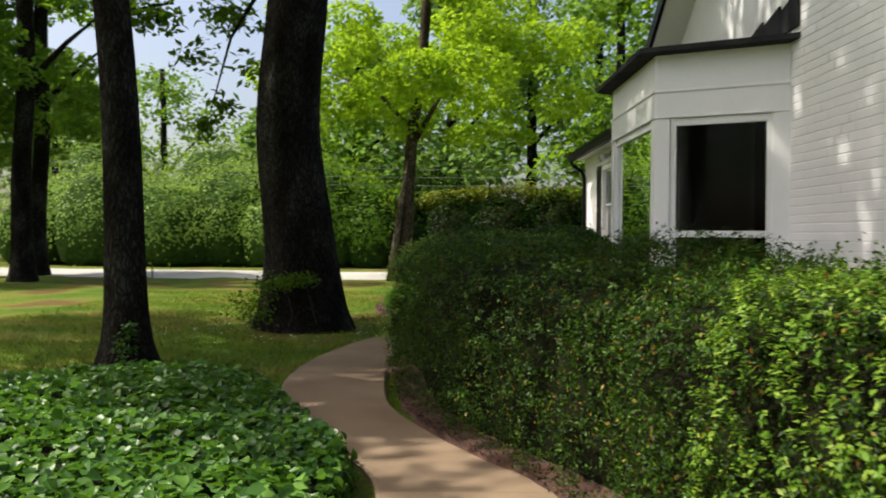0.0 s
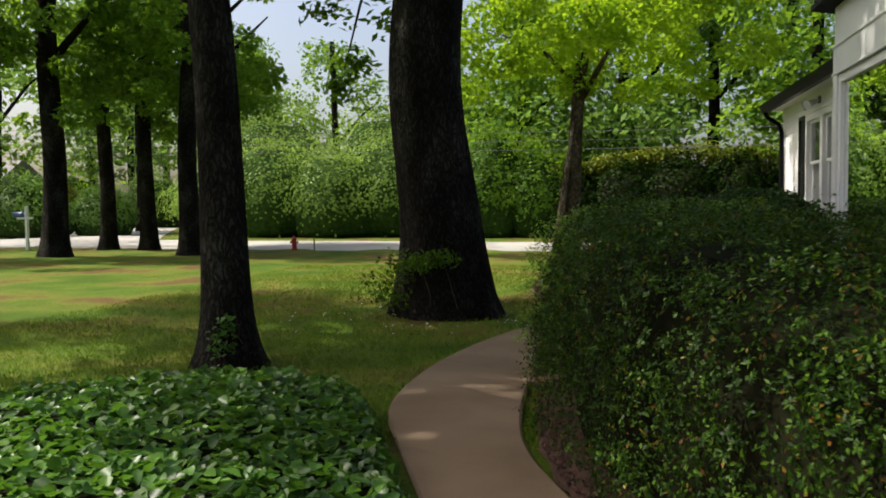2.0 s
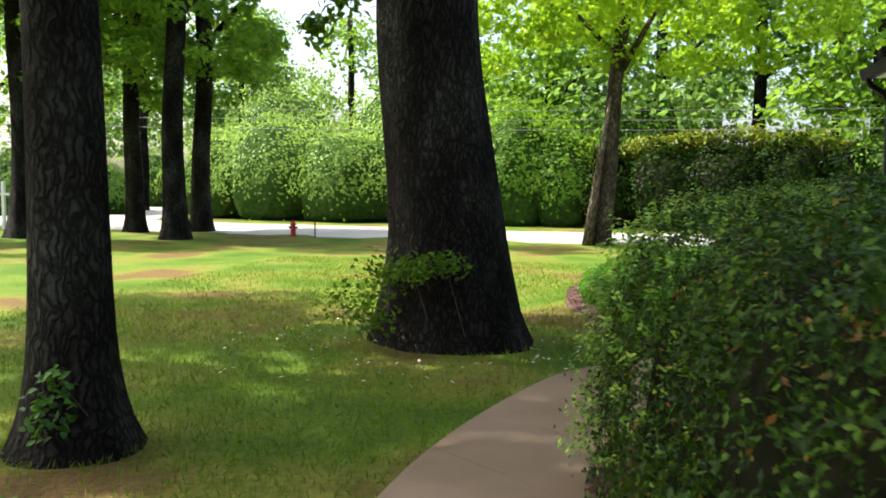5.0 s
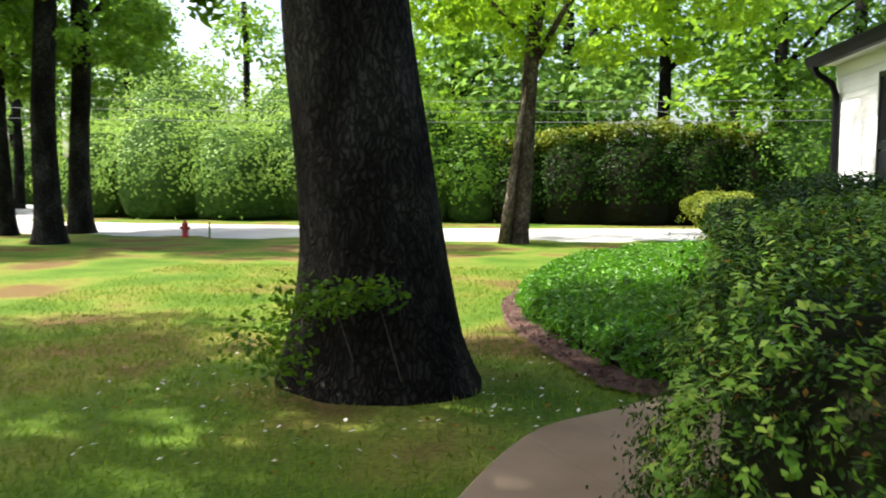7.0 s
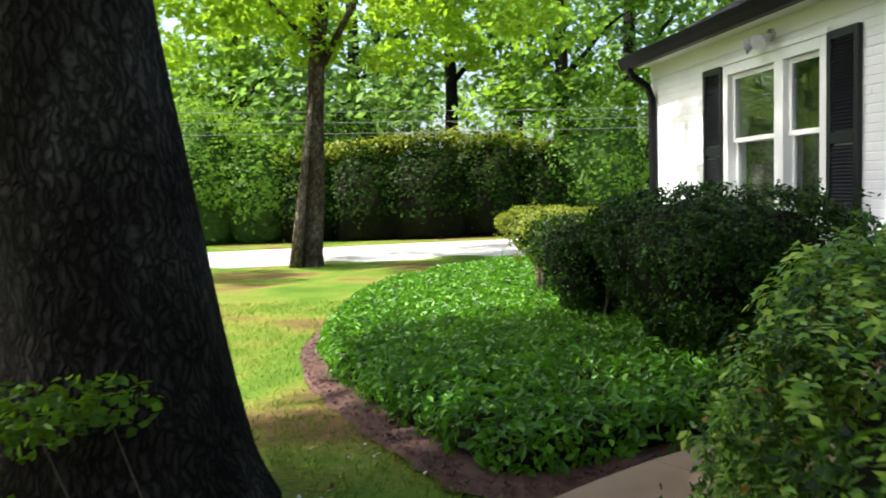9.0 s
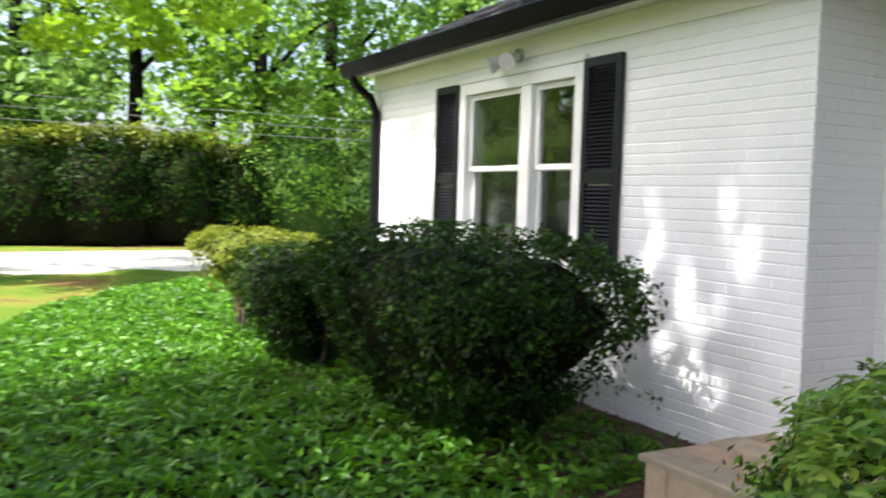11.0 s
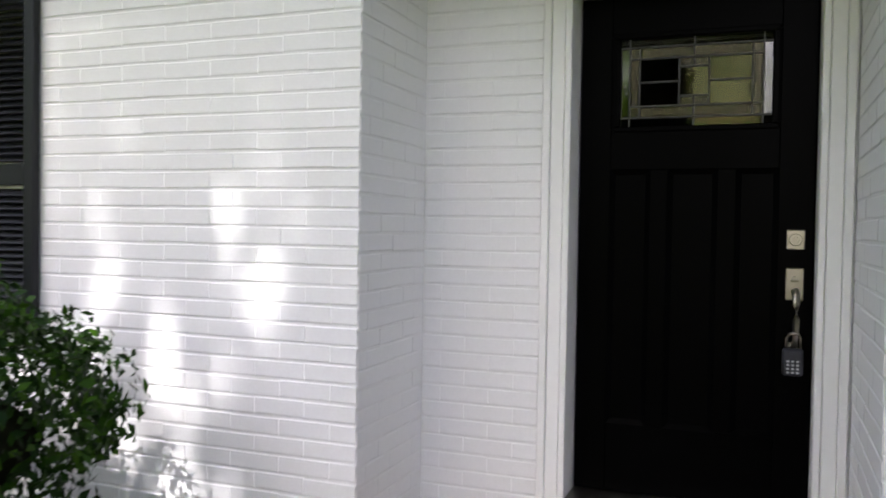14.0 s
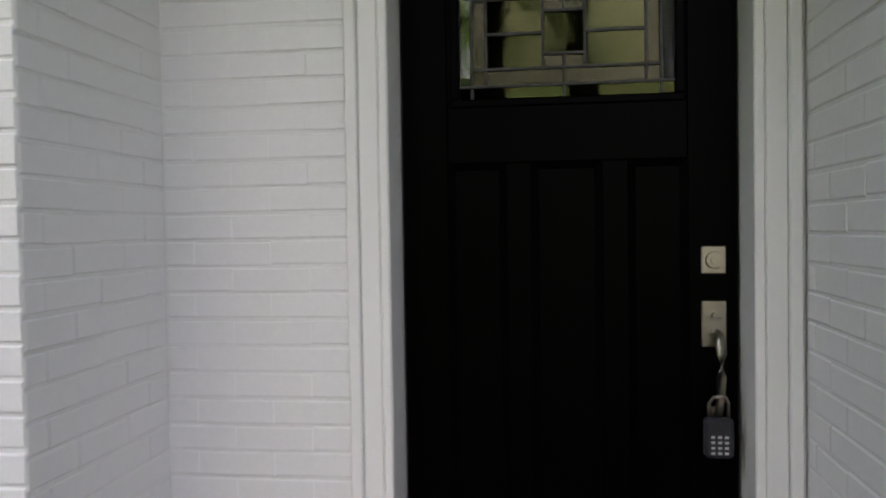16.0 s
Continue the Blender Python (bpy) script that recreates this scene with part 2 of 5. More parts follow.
def glass(name, tone, rough, ior=1.5, wavy=0.0, scale=40, sheen=(1, 1, 1)):
    m, nt, b = mat(name, rough)
    b.inputs["Base Color"].default_value = (*tone, 1)
    b.inputs["Specular Tint"].default_value = (*sheen, 1)
    b.inputs["Transmission Weight"].default_value, b.inputs["IOR"].default_value = 1.0, ior
    if wavy:
        _, f = tint(nt, scale, [(0, (0, 0, 0)), (1, (1, 1, 1))])
        bump(nt, b, f, wavy, 0.004)
    return m


M_GLASS = glass("window_glass", (0.85, 0.9, 0.87), 0.0, 1.6)
M_SCREEN = glass("screened_glass", (0.3, 0.31, 0.3), 0.03, 1.2)
M_SEEDY = glass("seedy_glass", (0.4, 0.38, 0.24), 0.08, 1.5, 0.8, 60, (0.8, 0.76, 0.5))
M_OLIVE = glass("olive_glass", (0.2, 0.2, 0.07), 0.04, 1.5, 0.1, 12, (0.65, 0.65, 0.3))
M_BEVEL = glass("bevelled_glass", (0.5, 0.48, 0.34), 0.01, 1.6, 0.15, 9)


# ---- mesh tools ----
def mesh_ob(name, verts, faces, material, smooth=False, parent=None):
    me = bpy.data.meshes.new(name)
    me.from_pydata([tuple(v) for v in verts], [], faces)
    if isinstance(material, (list, tuple)):
        for m in material:
            me.materials.append(m)
    else:
        me.materials.append(material)
    if smooth:
        me.shade_smooth()
    ob = new(name, me)
    if parent:
        ob.parent = parent
    return ob


def bm_ob(name, bm, material, parent=None, smooth=False):
    me = bpy.data.meshes.new(name)
    bmesh.ops.recalc_face_normals(bm, faces=bm.faces)
    bm.to_mesh(me)
    bm.free()
    me.materials.append(material)
    if smooth:
        me.shade_smooth()
    ob = new(name, me)
    if parent:
        ob.parent = parent
    return ob


def add_box(bm, x0, x1, y0, y1, z0, z1, bevel=0.0):
    r = bmesh.ops.create_cube(bm, size=1)
    vs = r["verts"]
    for v in vs:
        v.co = Vector((x0 if v.co.x < 0 else x1, y0 if v.co.y < 0 else y1, z0 if v.co.z < 0 else z1))
    if bevel:
        es = list({e for v in vs for e in v.link_edges})
        bmesh.ops.bevel(bm, geom=es, offset=bevel, segments=1, affect="EDGES", profile=0.5)


def boxes(name, rows, material, parent=None, bevel=0.004):
    bm = bmesh.new()
    for row in rows:
        add_box(bm, *row, bevel=bevel)
    return bm_ob(name, bm, material, parent)


def add_cyl(bm, a, b, r0, r1=None, n=12):
    a, b = Vector(a), Vector(b)
    d = b - a
    r = bmesh.ops.create_cone(bm, cap_ends=True, segments=n, radius1=r0, radius2=r0 if r1 is None else r1, depth=d.length)
    m = Matrix.Translation((a + b) / 2) @ d.to_track_quat("Z", "Y").to_matrix().to_4x4()
    bmesh.ops.transform(bm, matrix=m, verts=r["verts"])


def tube(name, pts, radii, material, n=10, parent=None, rough=0.0, seed=0, level=False):
    """A tapered limb through the points; rough makes its rings uneven."""
    rng = random.Random(seed)
    pts = [Vector(p) for p in pts]
    verts, faces = [], []
    ph = [rng.uniform(0, 6.28) for _ in range(4)]
    for i, p in enumerate(pts):
        d = (pts[min(i + 1, len(pts) - 1)] - pts[max(i - 1, 0)]).normalized()
        q = Matrix.Identity(3) if level else d.to_track_quat("Z", "Y").to_matrix()
        for k in range(n):
            a = 2 * math.pi * k / n
            w = 1 + rough * (math.sin(3 * a + ph[0] + i * 0.25) * 0.5 + math.sin(5 * a + ph[1]) * 0.4 + math.sin(9 * a + ph[2] + i * 0.5) * 0.3)
            verts.append(p + q @ Vector((math.cos(a) * radii[i] * w, math.sin(a) * radii[i] * w, 0)))
    for i in range(len(pts) - 1):
        for k in range(n):
            a, b2 = i * n + k, i * n + (k + 1) % n
            faces.append((a, b2, b2 + n, a + n))
    faces.append(tuple(range(n))[::-1])
    faces.append(tuple(range((len(pts) - 1) * n, len(pts) * n)))
    return mesh_ob(name, verts, faces, material, True, parent)


def leaf_cloud(name, P, N, length, width, material, seed=1, parent=None, fancy=False, spread=0.6, extra=None, along=None):
    """Many small folded leaves in one mesh: places P, facing about N."""
    g = np.random.default_rng(seed)
    P, n = np.asarray(P, float), len(P)
    N = np.asarray(N, float) + g.normal(0, spread, (n, 3))
    N /= np.linalg.norm(N, axis=1)[:, None] + 1e-9
    R = g.normal(0, 1, (n, 3)) if along is None else np.asarray(along, float) + g.normal(0, 0.35, (n, 3))
    T = np.cross(N, R)
    if along is not None:
        T = np.cross(T, N)
    T /= np.linalg.norm(T, axis=1)[:, None] + 1e-9
    B = np.cross(N, T)
    L = (length * g.uniform(0.6, 1.3, n))[:, None]
    W = (width * g.uniform(0.7, 1.25, n))[:, None]
    if fancy:
        V = np.stack([P - T * L * 0.5, P - T * L * 0.12 + B * W * 0.5 + N * W * 0.18, P + T * L * 0.22 + B * W * 0.38 + N * W * 0.12,
                      P + T * L * 0.5 - N * L * 0.1, P + T * L * 0.22 - B * W * 0.38 + N * W * 0.12, P - T * L * 0.12 - B * W * 0.5 + N * W * 0.18], 1)
        F = np.array([[0, 1, 2, 3], [0, 3, 4, 5]])
    else:
        V = np.stack([P - T * L * 0.5, P + B * W * 0.5 + N * W * 0.15, P + T * L * 0.5, P - B * W * 0.5 + N * W * 0.15], 1)
        F = np.array([[0, 1, 2], [0, 2, 3]])
    k, per = V.shape[1], F.shape[1]
    idx = (np.arange(n)[:, None, None] * k + F[None]).reshape(-1)
    me = bpy.data.meshes.new(name)
    me.vertices.add(n * k)
    me.vertices.foreach_set("co", V.reshape(-1).astype(np.float32))
    me.loops.add(len(idx))
    me.loops.foreach_set("vertex_index", idx.astype(np.int32))
    np_ = n * len(F)
    me.polygons.add(np_)
    me.polygons.foreach_set("loop_start", (np.arange(np_) * per).astype(np.int32))
    me.materials.append(material)
    if extra is not None:
        me.materials.append(extra[0])
        pick = np.repeat((g.random(n) < extra[1]).astype(np.int32), len(F))
        me.polygons.foreach_set("material_index", pick)
    me.update(calc_edges=True)
    ob = new(name, me)
    tagged(ob, kind="stuff")
    if parent:
        ob.parent = parent
    return ob


def lump(P, scale, seed=0.0):
    """Smooth uneven number for each place, about -1 to 1."""
    P = np.asarray(P) * scale + seed
    x, y, z = P[:, 0], P[:, 1], P[:, 2]
    return (np.sin(x * 2.1 + np.sin(y * 1.7 + seed)) + np.sin(y * 2.3 + np.sin(z * 1.9) + 1.3) + np.sin(z * 2.7 + np.sin(x * 1.3) + 2.1)
            + 0.6 * np.sin(x * 4.7 + y * 3.9 + seed) + 0.6 * np.sin(y * 5.1 - z * 4.3)) / 3.2


def curve_pts(ctrl, per=10, closed=True):
    c = [np.array(p, float) for p in ctrl]
    n, out = len(c), []
    for i in range(n if closed else n - 1):
        g = lambda k: c[k % n] if closed else c[max(0, min(n - 1, k))]
        p0, p1, p2, p3 = g(i - 1), g(i), g(i + 1), g(i + 2)
        for j in range(per):
            t = j / per
            out.append(0.5 * (2 * p1 + (p2 - p0) * t + (2 * p0 - 5 * p1 + 4 * p2 - p3) * t * t + (3 * p1 - p0 - 3 * p2 + p3) * t ** 3))
    if not closed:
        out.append(c[-1])
    return np.array(out)


def inside(poly, Q):
    x, y = Q[:, 0], Q[:, 1]
    r = np.zeros(len(Q), bool)
    a, b2 = poly, np.roll(poly, -1, 0)
    for (x0, y0), (x1, y1) in zip(a, b2):
        if y0 != y1:
            r ^= ((y0 > y) != (y1 > y)) & (x < (x1 - x0) * (y - y0) / (y1 - y0) + x0)
    return r


def edge_far(poly, Q):
    d = np.full(len(Q), 9e9)
    for p, q in zip(poly, np.roll(poly, -1, 0)):
        e = q - p
        t = np.clip(((Q - p) @ e) / (e @ e + 1e-12), 0, 1)
        d = np.minimum(d, np.linalg.norm(Q - p - t[:, None] * e, axis=1))
    return d


def smooth_step(a, b2, v):
    t = np.clip((np.asarray(v, float) - a) / (b2 - a), 0, 1)
    return t * t * (3 - 2 * t)


def gh(x, y):
    """Height of the ground."""
    return float(0.2 * smooth_step(0.9, 2.8, x) * smooth_step(1.0, 3.0, y) * smooth_step(22, 18, y) - 0.12 * smooth_step(16, 27, y)
                 + 0.9 * smooth_step(45, 120, y))


def mass_points(poly, height, roundness, count, seed, rough=0.06, power=2.6, top=None):
    """Places and outward directions on a clipped mass of foliage with the footprint poly."""
    g = np.random.default_rng(seed)
    lo, hi = poly.min(0), poly.max(0)
    Q = g.uniform(lo, hi, (count * 3, 2))
    Q = Q[inside(poly, Q)][:count]
    d = edge_far(poly, Q)
    u = np.clip(d / roundness, 0, 1)
    z = height * (1 - (1 - u) ** power) ** (1 / power)
    flat = np.column_stack([Q, z])
    nrm = np.column_stack([np.zeros((len(Q), 2)), np.ones(len(Q))])
    seg = np.roll(poly, -1, 0) - poly
    ln = np.linalg.norm(seg, axis=1)
    per = ln.sum()
    area = abs(np.sum(poly[:, 0] * np.roll(poly[:, 1], -1) - poly[:, 1] * np.roll(poly[:, 0], -1))) / 2
    m = int(count * per * height / max(area, 0.01))
    i = g.choice(len(poly), m, p=ln / per)
    f = g.random((m, 1))
    base = poly[i] + seg[i] * f
    s = np.sign(np.sum(poly[:, 0] * np.roll(poly[:, 1], -1) - poly[:, 1] * np.roll(poly[:, 0], -1)))
    out = np.column_stack([seg[i][:, 1], -seg[i][:, 0]]) / ln[i][:, None] * s
    zz = g.uniform(0.02, 1, m)
    inset = roundness * (1 - (1 - zz ** power) ** (1 / power))
    side = np.column_stack([base - out * inset[:, None], zz * height])
    sn = np.column_stack([out, zz ** 3 * 0.9])
    P, N = np.vstack([flat, side]), np.vstack([nrm, sn])
    N = N / np.linalg.norm(N, axis=1)[:, None]
    k = lump(P, 2.4, seed) * 0.6 + lump(P, 6.5, seed + 3) * 0.4
    P = P + N * (k * rough + g.normal(0, rough * 0.4, len(P)))[:, None]
    return P, N


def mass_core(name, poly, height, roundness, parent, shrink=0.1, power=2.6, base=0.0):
    """The inside of a clipped mass, near-black to stand in for shade between its leaves."""
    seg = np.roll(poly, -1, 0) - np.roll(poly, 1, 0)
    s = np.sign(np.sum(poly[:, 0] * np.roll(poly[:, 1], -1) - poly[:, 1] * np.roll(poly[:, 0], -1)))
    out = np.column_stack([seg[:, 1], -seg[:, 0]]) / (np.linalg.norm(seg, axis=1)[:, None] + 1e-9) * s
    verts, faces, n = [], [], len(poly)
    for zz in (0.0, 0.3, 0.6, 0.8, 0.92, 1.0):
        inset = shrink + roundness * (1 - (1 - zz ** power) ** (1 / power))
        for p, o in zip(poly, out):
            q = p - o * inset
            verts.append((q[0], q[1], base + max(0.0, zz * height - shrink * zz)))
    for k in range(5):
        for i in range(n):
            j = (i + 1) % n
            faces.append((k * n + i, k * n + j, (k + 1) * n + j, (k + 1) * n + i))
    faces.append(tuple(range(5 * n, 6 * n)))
    return mesh_ob(name, verts, faces, M_SHADE_CORE, False, parent)


def empty(name, at, label, category, group="", kind=""):
    ob = new(name)
    ob.location = at
    ob.empty_display_size = 0.1
    return tagged(ob, label, category, group, kind)


def adopt(parent, ob):
    """Makes ob a part of parent where it stands."""
    ob.parent = parent
    ob.matrix_parent_inverse = Matrix.Translation(-parent.location)
    return ob


# ---- ground, road, path ----
def axis(lo, hi, near_lo, near_hi, step):
    a = list(np.arange(near_lo, near_hi + step, step))
    v, s = near_lo, step
    left = []
    while v > lo:
        s *= 1.35
        v -= s
        left.append(v)
    v, s, right = a[-1], step, []
    while v < hi:
        s *= 1.35
        v += s
        right.append(v)
    return left[::-1] + a + right


XS, YS = axis(-600, 600, -22, 7, 0.5), axis(-600, 900, -4, 34, 0.5)
gv = [(x, y, gh(x, y) + 0.018 * math.sin(x * 1.9) * math.sin(y * 1.3) - 0.018) for y in YS for x in XS]
nx = len(XS)
gf = [(j * nx + i, j * nx + i + 1, (j + 1) * nx + i + 1, (j + 1) * nx + i) for j in range(len(YS) - 1) for i in range(nx - 1)]
ground = mesh_ob("ground", gv, gf, M_LAWN, True)
tagged(ground, "patchy green lawn with moss and bare brown spots", "lawn", kind="structure")

P_LEFT = curve_pts([(-0.55, -6), (-0.5, -2), (-0.3, 1.2), (-0.28, 2.88), (-0.57, 3.74), (-0.95, 4.71), (-1.33, 5.8), (-1.38, 7.0), (-1.22, 8.2), (-0.85, 9.5), (-0.42, 10.02), (0.3, 10.5), (2.0, 10.75)], 8, False)
P_RIGHT = curve_pts([(0.75, -6), (0.8, -2), (0.78, 1.2), (0.67, 2.85), (0.34, 3.49), (0.0, 4.2), (-0.33, 5.15), (-0.45, 6.4), (-0.42, 7.4), (-0.2, 8.3), (0.25, 9.1), (0.85, 9.5), (2.0, 9.55)], 8, False)


def path_z(x, y):
    return 0.02 + 0.2 * float(smooth_step(-0.3, 1.3, x) * smooth_step(9.0, 10.0, y))


garden_path = empty("garden_path", (0, 0, 0), "curved tan concrete garden path with cut joints", "path", kind="structure")
for s in range(0, len(P_LEFT) - 1, 6):
    e = min(s + 6, len(P_LEFT) - 1)
    if e <= s:
        continue
    verts, faces = [], []
    for k in range(s, e + 1):
        gap = 0.006 if k in (s, e) else 0
        for pl, pr in ((P_LEFT, P_RIGHT),):
            a, b2 = np.array(pl[k]), np.array(pr[k])
            if k == s:
                a, b2 = a + (pl[k + 1] - a) * 0.02, b2 + (pr[k + 1] - b2) * 0.02
            mid = (a + b2) / 2
            for q, dz in ((a, -0.012), (a + (mid - a) * 0.04, 0), (mid, 0.004), (b2 + (mid - b2) * 0.04, 0), (b2, -0.012)):
                verts.append((q[0], q[1], path_z(q[0], q[1]) + dz))
    rows = e - s + 1
    for k in range(rows - 1):
        for i in range(4):
            faces.append((k * 5 + i, k * 5 + i + 1, (k + 1) * 5 + i + 1, (k + 1) * 5 + i))
    n = len(verts)
    verts += [(v[0], v[1], v[2] - 0.12) for v in verts]
    rim = [k * 5 for k in range(rows)] + [(rows - 1) * 5 + i for i in range(1, 5)] + [k * 5 + 4 for k in range(rows - 2, -1, -1)] + [3, 2, 1]
    for a, b2 in zip(rim, rim[1:] + rim[:1]):
        faces.append((a, b2, b2 + n, a + n))
    mesh_ob("paving_slab", verts, faces, M_PATH, False, garden_path)


def strip(name, a, b2, material, label, lift, across=3):
    verts, faces = [], []
    for p, q in zip(a, b2):
        for k in range(across):
            r = np.array(p) + (np.array(q) - np.array(p)) * k / (across - 1)
            verts.append((r[0], r[1], gh(r[0], r[1]) + lift - (0.05 if k in (0, across - 1) else 0)))
    for i in range(len(a) - 1):
        for k in range(across - 1):
            faces.append((i * across + k, (i + 1) * across + k, (i + 1) * across + k + 1, i * across + k + 1))
    return tagged(mesh_ob(name, verts, faces, material, True), label, "road", kind="structure")


strip("road", curve_pts([(60, 34), (30, 29.5), (12, 28.0), (3, 27.4), (-4, 27.1), (-10, 27.5), (-17, 28.8), (-24, 29.5), (-40, 29), (-90, 26)], 10, False),
      curve_pts([(60, 42), (30, 37), (12, 34.8), (3, 34.0), (-4, 33.4), (-10, 34.5), (-17, 35.5), (-24, 37), (-40, 38), (-90, 36)], 10, False),
      M_ROAD, "pale sunlit asphalt road beyond the lawn", 0.03, 5)
strip("side_road", curve_pts([(-20, 34.5), (-26, 46), (-36, 66), (-60, 110)], 10, False),
      curve_pts([(-29, 34.5), (-34, 48), (-46, 70), (-75, 112)], 10, False), M_ROAD, "pale side road leading away between trees", 0.05, 4)

# ---- house shell ----
XW, XB, XD, XM = 3.22, 3.84, 3.985, 3.0
Y0, YC, YP, YE = 1.2, 10.98, 9.31, 16.6
COURSE, BLEN = 0.0715, 0.215
TOP = 3.02


def wall_prism(name, rows, label, material=M_MORTAR):
    ob = boxes(name, rows, material, bevel=0)
    return tagged(ob, label, "wall", kind="structure")


WY0, WY1, WZ0, WZ1 = 12.9, 14.67, 1.22, 2.74
wall_window = wall_prism("wall_window", [
    (XW, XW + 0.25, YC, WY0, -0.1, TOP), (XW, XW + 0.25, WY1, YE, -0.1, TOP),
    (XW, XW + 0.25, WY0, WY1, -0.1, WZ0), (XW, XW + 0.25, WY0, WY1, WZ1, TOP)], "white painted brick wall with a double window")
wall_return = wall_prism("wall_return", [(XW + 0.25, XB + 0.02, YC, YC + 0.2, -0.1, TOP)], "white painted brick return of the entry recess")
DY0, DY1, DZ0, DZ1 = 9.44, 10.345, 0.62, 2.65
wall_entry = wall_prism("wall_entry", [(XB, XB + 0.25, DY1 + 0.02, YC, -0.1, TOP), (XB, XB + 0.25, YP - 0.1, DY0 - 0.02, -0.1, TOP),
                                       (XB, XB + 0.25, DY0 - 0.02, DY1 + 0.02, DZ1 + 0.02, TOP), (XB, XB + 0.25, DY0 - 0.02, DY1 + 0.02, -0.1, DZ0 - 0.03)],
                        "white painted brick wall around the entrance door")
wall_porch = wall_prism("wall_porch", [(XM + 0.25, XB, YP - 0.2, YP, -0.1, TOP)], "white painted brick side wall of the entry")
# gable front with the opening for the bay
BA, BB, BC, BD = (XM, 5.54), (1.99, 6.08), (1.99, 7.95), (XM, 8.5)
wall_gable = wall_prism("wall_gable", [(XM, XM + 0.25, Y0, BA[1], -0.1, 3.5), (XM, XM + 0.25, BD[1], YP, -0.1, 3.5), (XM, XM + 0.25, BA[1], BD[1], 2.95, 3.5)],
                        "white painted brick gable front of the house")
bm = bmesh.new()
GZ, GY = 3.5, 5.25
vs = [bm.verts.new(p) for x in (XM, XM + 0.25) for p in ((x, Y0, GZ), (x, YP, GZ), (x, GY, GZ + (YP - GY) * 0.64))]
bm.faces.new(vs[:3]), bm.faces.new(vs[3:])
for i in range(3):
    j = (i + 1) % 3
    bm.faces.new((vs[i], vs[j], vs[3 + j], vs[3 + i]))
tagged(bm_ob("wall_gable_top", bm, M_WHITE), "white painted brick gable triangle", "wall", kind="structure")
for nm, r in (("wall_back", (9.0, 9.2, Y0, YE, -0.1, TOP)), ("wall_north", (XW + 0.25, 9.0, YE - 0.25, YE, -0.1, TOP)), ("wall_south", (XM + 0.25, 9.0, Y0, Y0 + 0.25, -0.1, 3.5))):
    wall_prism(nm, [r], "plain white painted brick outer wall", M_WHITE)
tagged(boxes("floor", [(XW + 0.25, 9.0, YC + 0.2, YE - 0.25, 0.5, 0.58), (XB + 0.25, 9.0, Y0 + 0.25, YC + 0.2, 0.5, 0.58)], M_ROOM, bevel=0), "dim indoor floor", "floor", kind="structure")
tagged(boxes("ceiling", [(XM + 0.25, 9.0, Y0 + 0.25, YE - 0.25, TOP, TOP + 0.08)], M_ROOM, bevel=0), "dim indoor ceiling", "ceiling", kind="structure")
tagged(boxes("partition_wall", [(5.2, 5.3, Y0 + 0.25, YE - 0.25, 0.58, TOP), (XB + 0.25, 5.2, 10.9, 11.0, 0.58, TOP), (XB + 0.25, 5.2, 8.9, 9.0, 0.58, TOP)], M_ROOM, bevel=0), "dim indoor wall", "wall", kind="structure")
tagged(boxes("porch_ceiling", [(2.95, XB, YP, YC, TOP - 0.06, TOP)], M_TRIM, bevel=0), "white boarded ceiling of the entry", "ceiling", kind="structure")
tagged(boxes("soffit", [(2.95, XW, YC, YE + 0.02, TOP, TOP + 0.03)], M_TRIM, bevel=0), "white soffit under the eave", "soffit", kind="structure")
tagged(boxes("trim", [(XW - 0.02, XW - 0.0005, YC, YE, 2.86, TOP)], M_TRIM, bevel=0.003), "white frieze board under the eave", "trim", kind="structure")


def shingled_roof(name, o, along, up, courses, depth, label, lift=0.012, tab=0.3, seed=2):
    """A roof slope of overlapping shingle tabs on a deck; o: lower corner, along: eave vector, up: slope vector."""
    rng = random.Random(seed)
    o, along, up = Vector(o), Vector(along), Vector(up)
    nrm = along.cross(up).normalized()
    if nrm.z < 0:
        nrm = -nrm
    roof = tagged(mesh_ob(name, [o, o + along, o + along + up, o + up, o - nrm * depth, o + along - nrm * depth, o + along + up - nrm * depth, o + up - nrm * depth],
                          [(0, 1, 2, 3), (7, 6, 5, 4), (0, 4, 5, 1), (1, 5, 6, 2), (2, 6, 7, 3), (3, 7, 4, 0)], M_SHINGLE), label, "roof", kind="structure")
    n = max(1, int(along.length / tab))
    verts, faces = [], []
    for c in range(courses):
        a0, a1 = c / courses, min(1.0, (c + 1.15) / courses)
        for k in range(-1, n + 1):
            t0 = max(0, (k + (0.5 if c % 2 else 0)) / n) + 0.004 / along.length
            t1 = min(1, (k + 1 + (0.5 if c % 2 else 0)) / n) - 0.004 / along.length
            if t1 <= t0:
                continue
            j = rng.uniform(-0.006, 0.006)
            s = len(verts)
            q = [o + along * t0 + up * a0, o + along * t1 + up * a0, o + along * t1 + up * a1, o + along * t0 + up * a1]
            verts += [q[0] + nrm * (lift + j), q[1] + nrm * (lift + j), q[2] + nrm * 0.002, q[3] + nrm * 0.002, q[0] + nrm * 0.001, q[1] + nrm * 0.001]
            faces += [(s, s + 1, s + 2, s + 3), (s + 4, s + 5, s + 1, s)]
    tagged(mesh_ob("shingles", verts, faces, M_SHINGLE, False, roof), kind="stuff")
    return roof


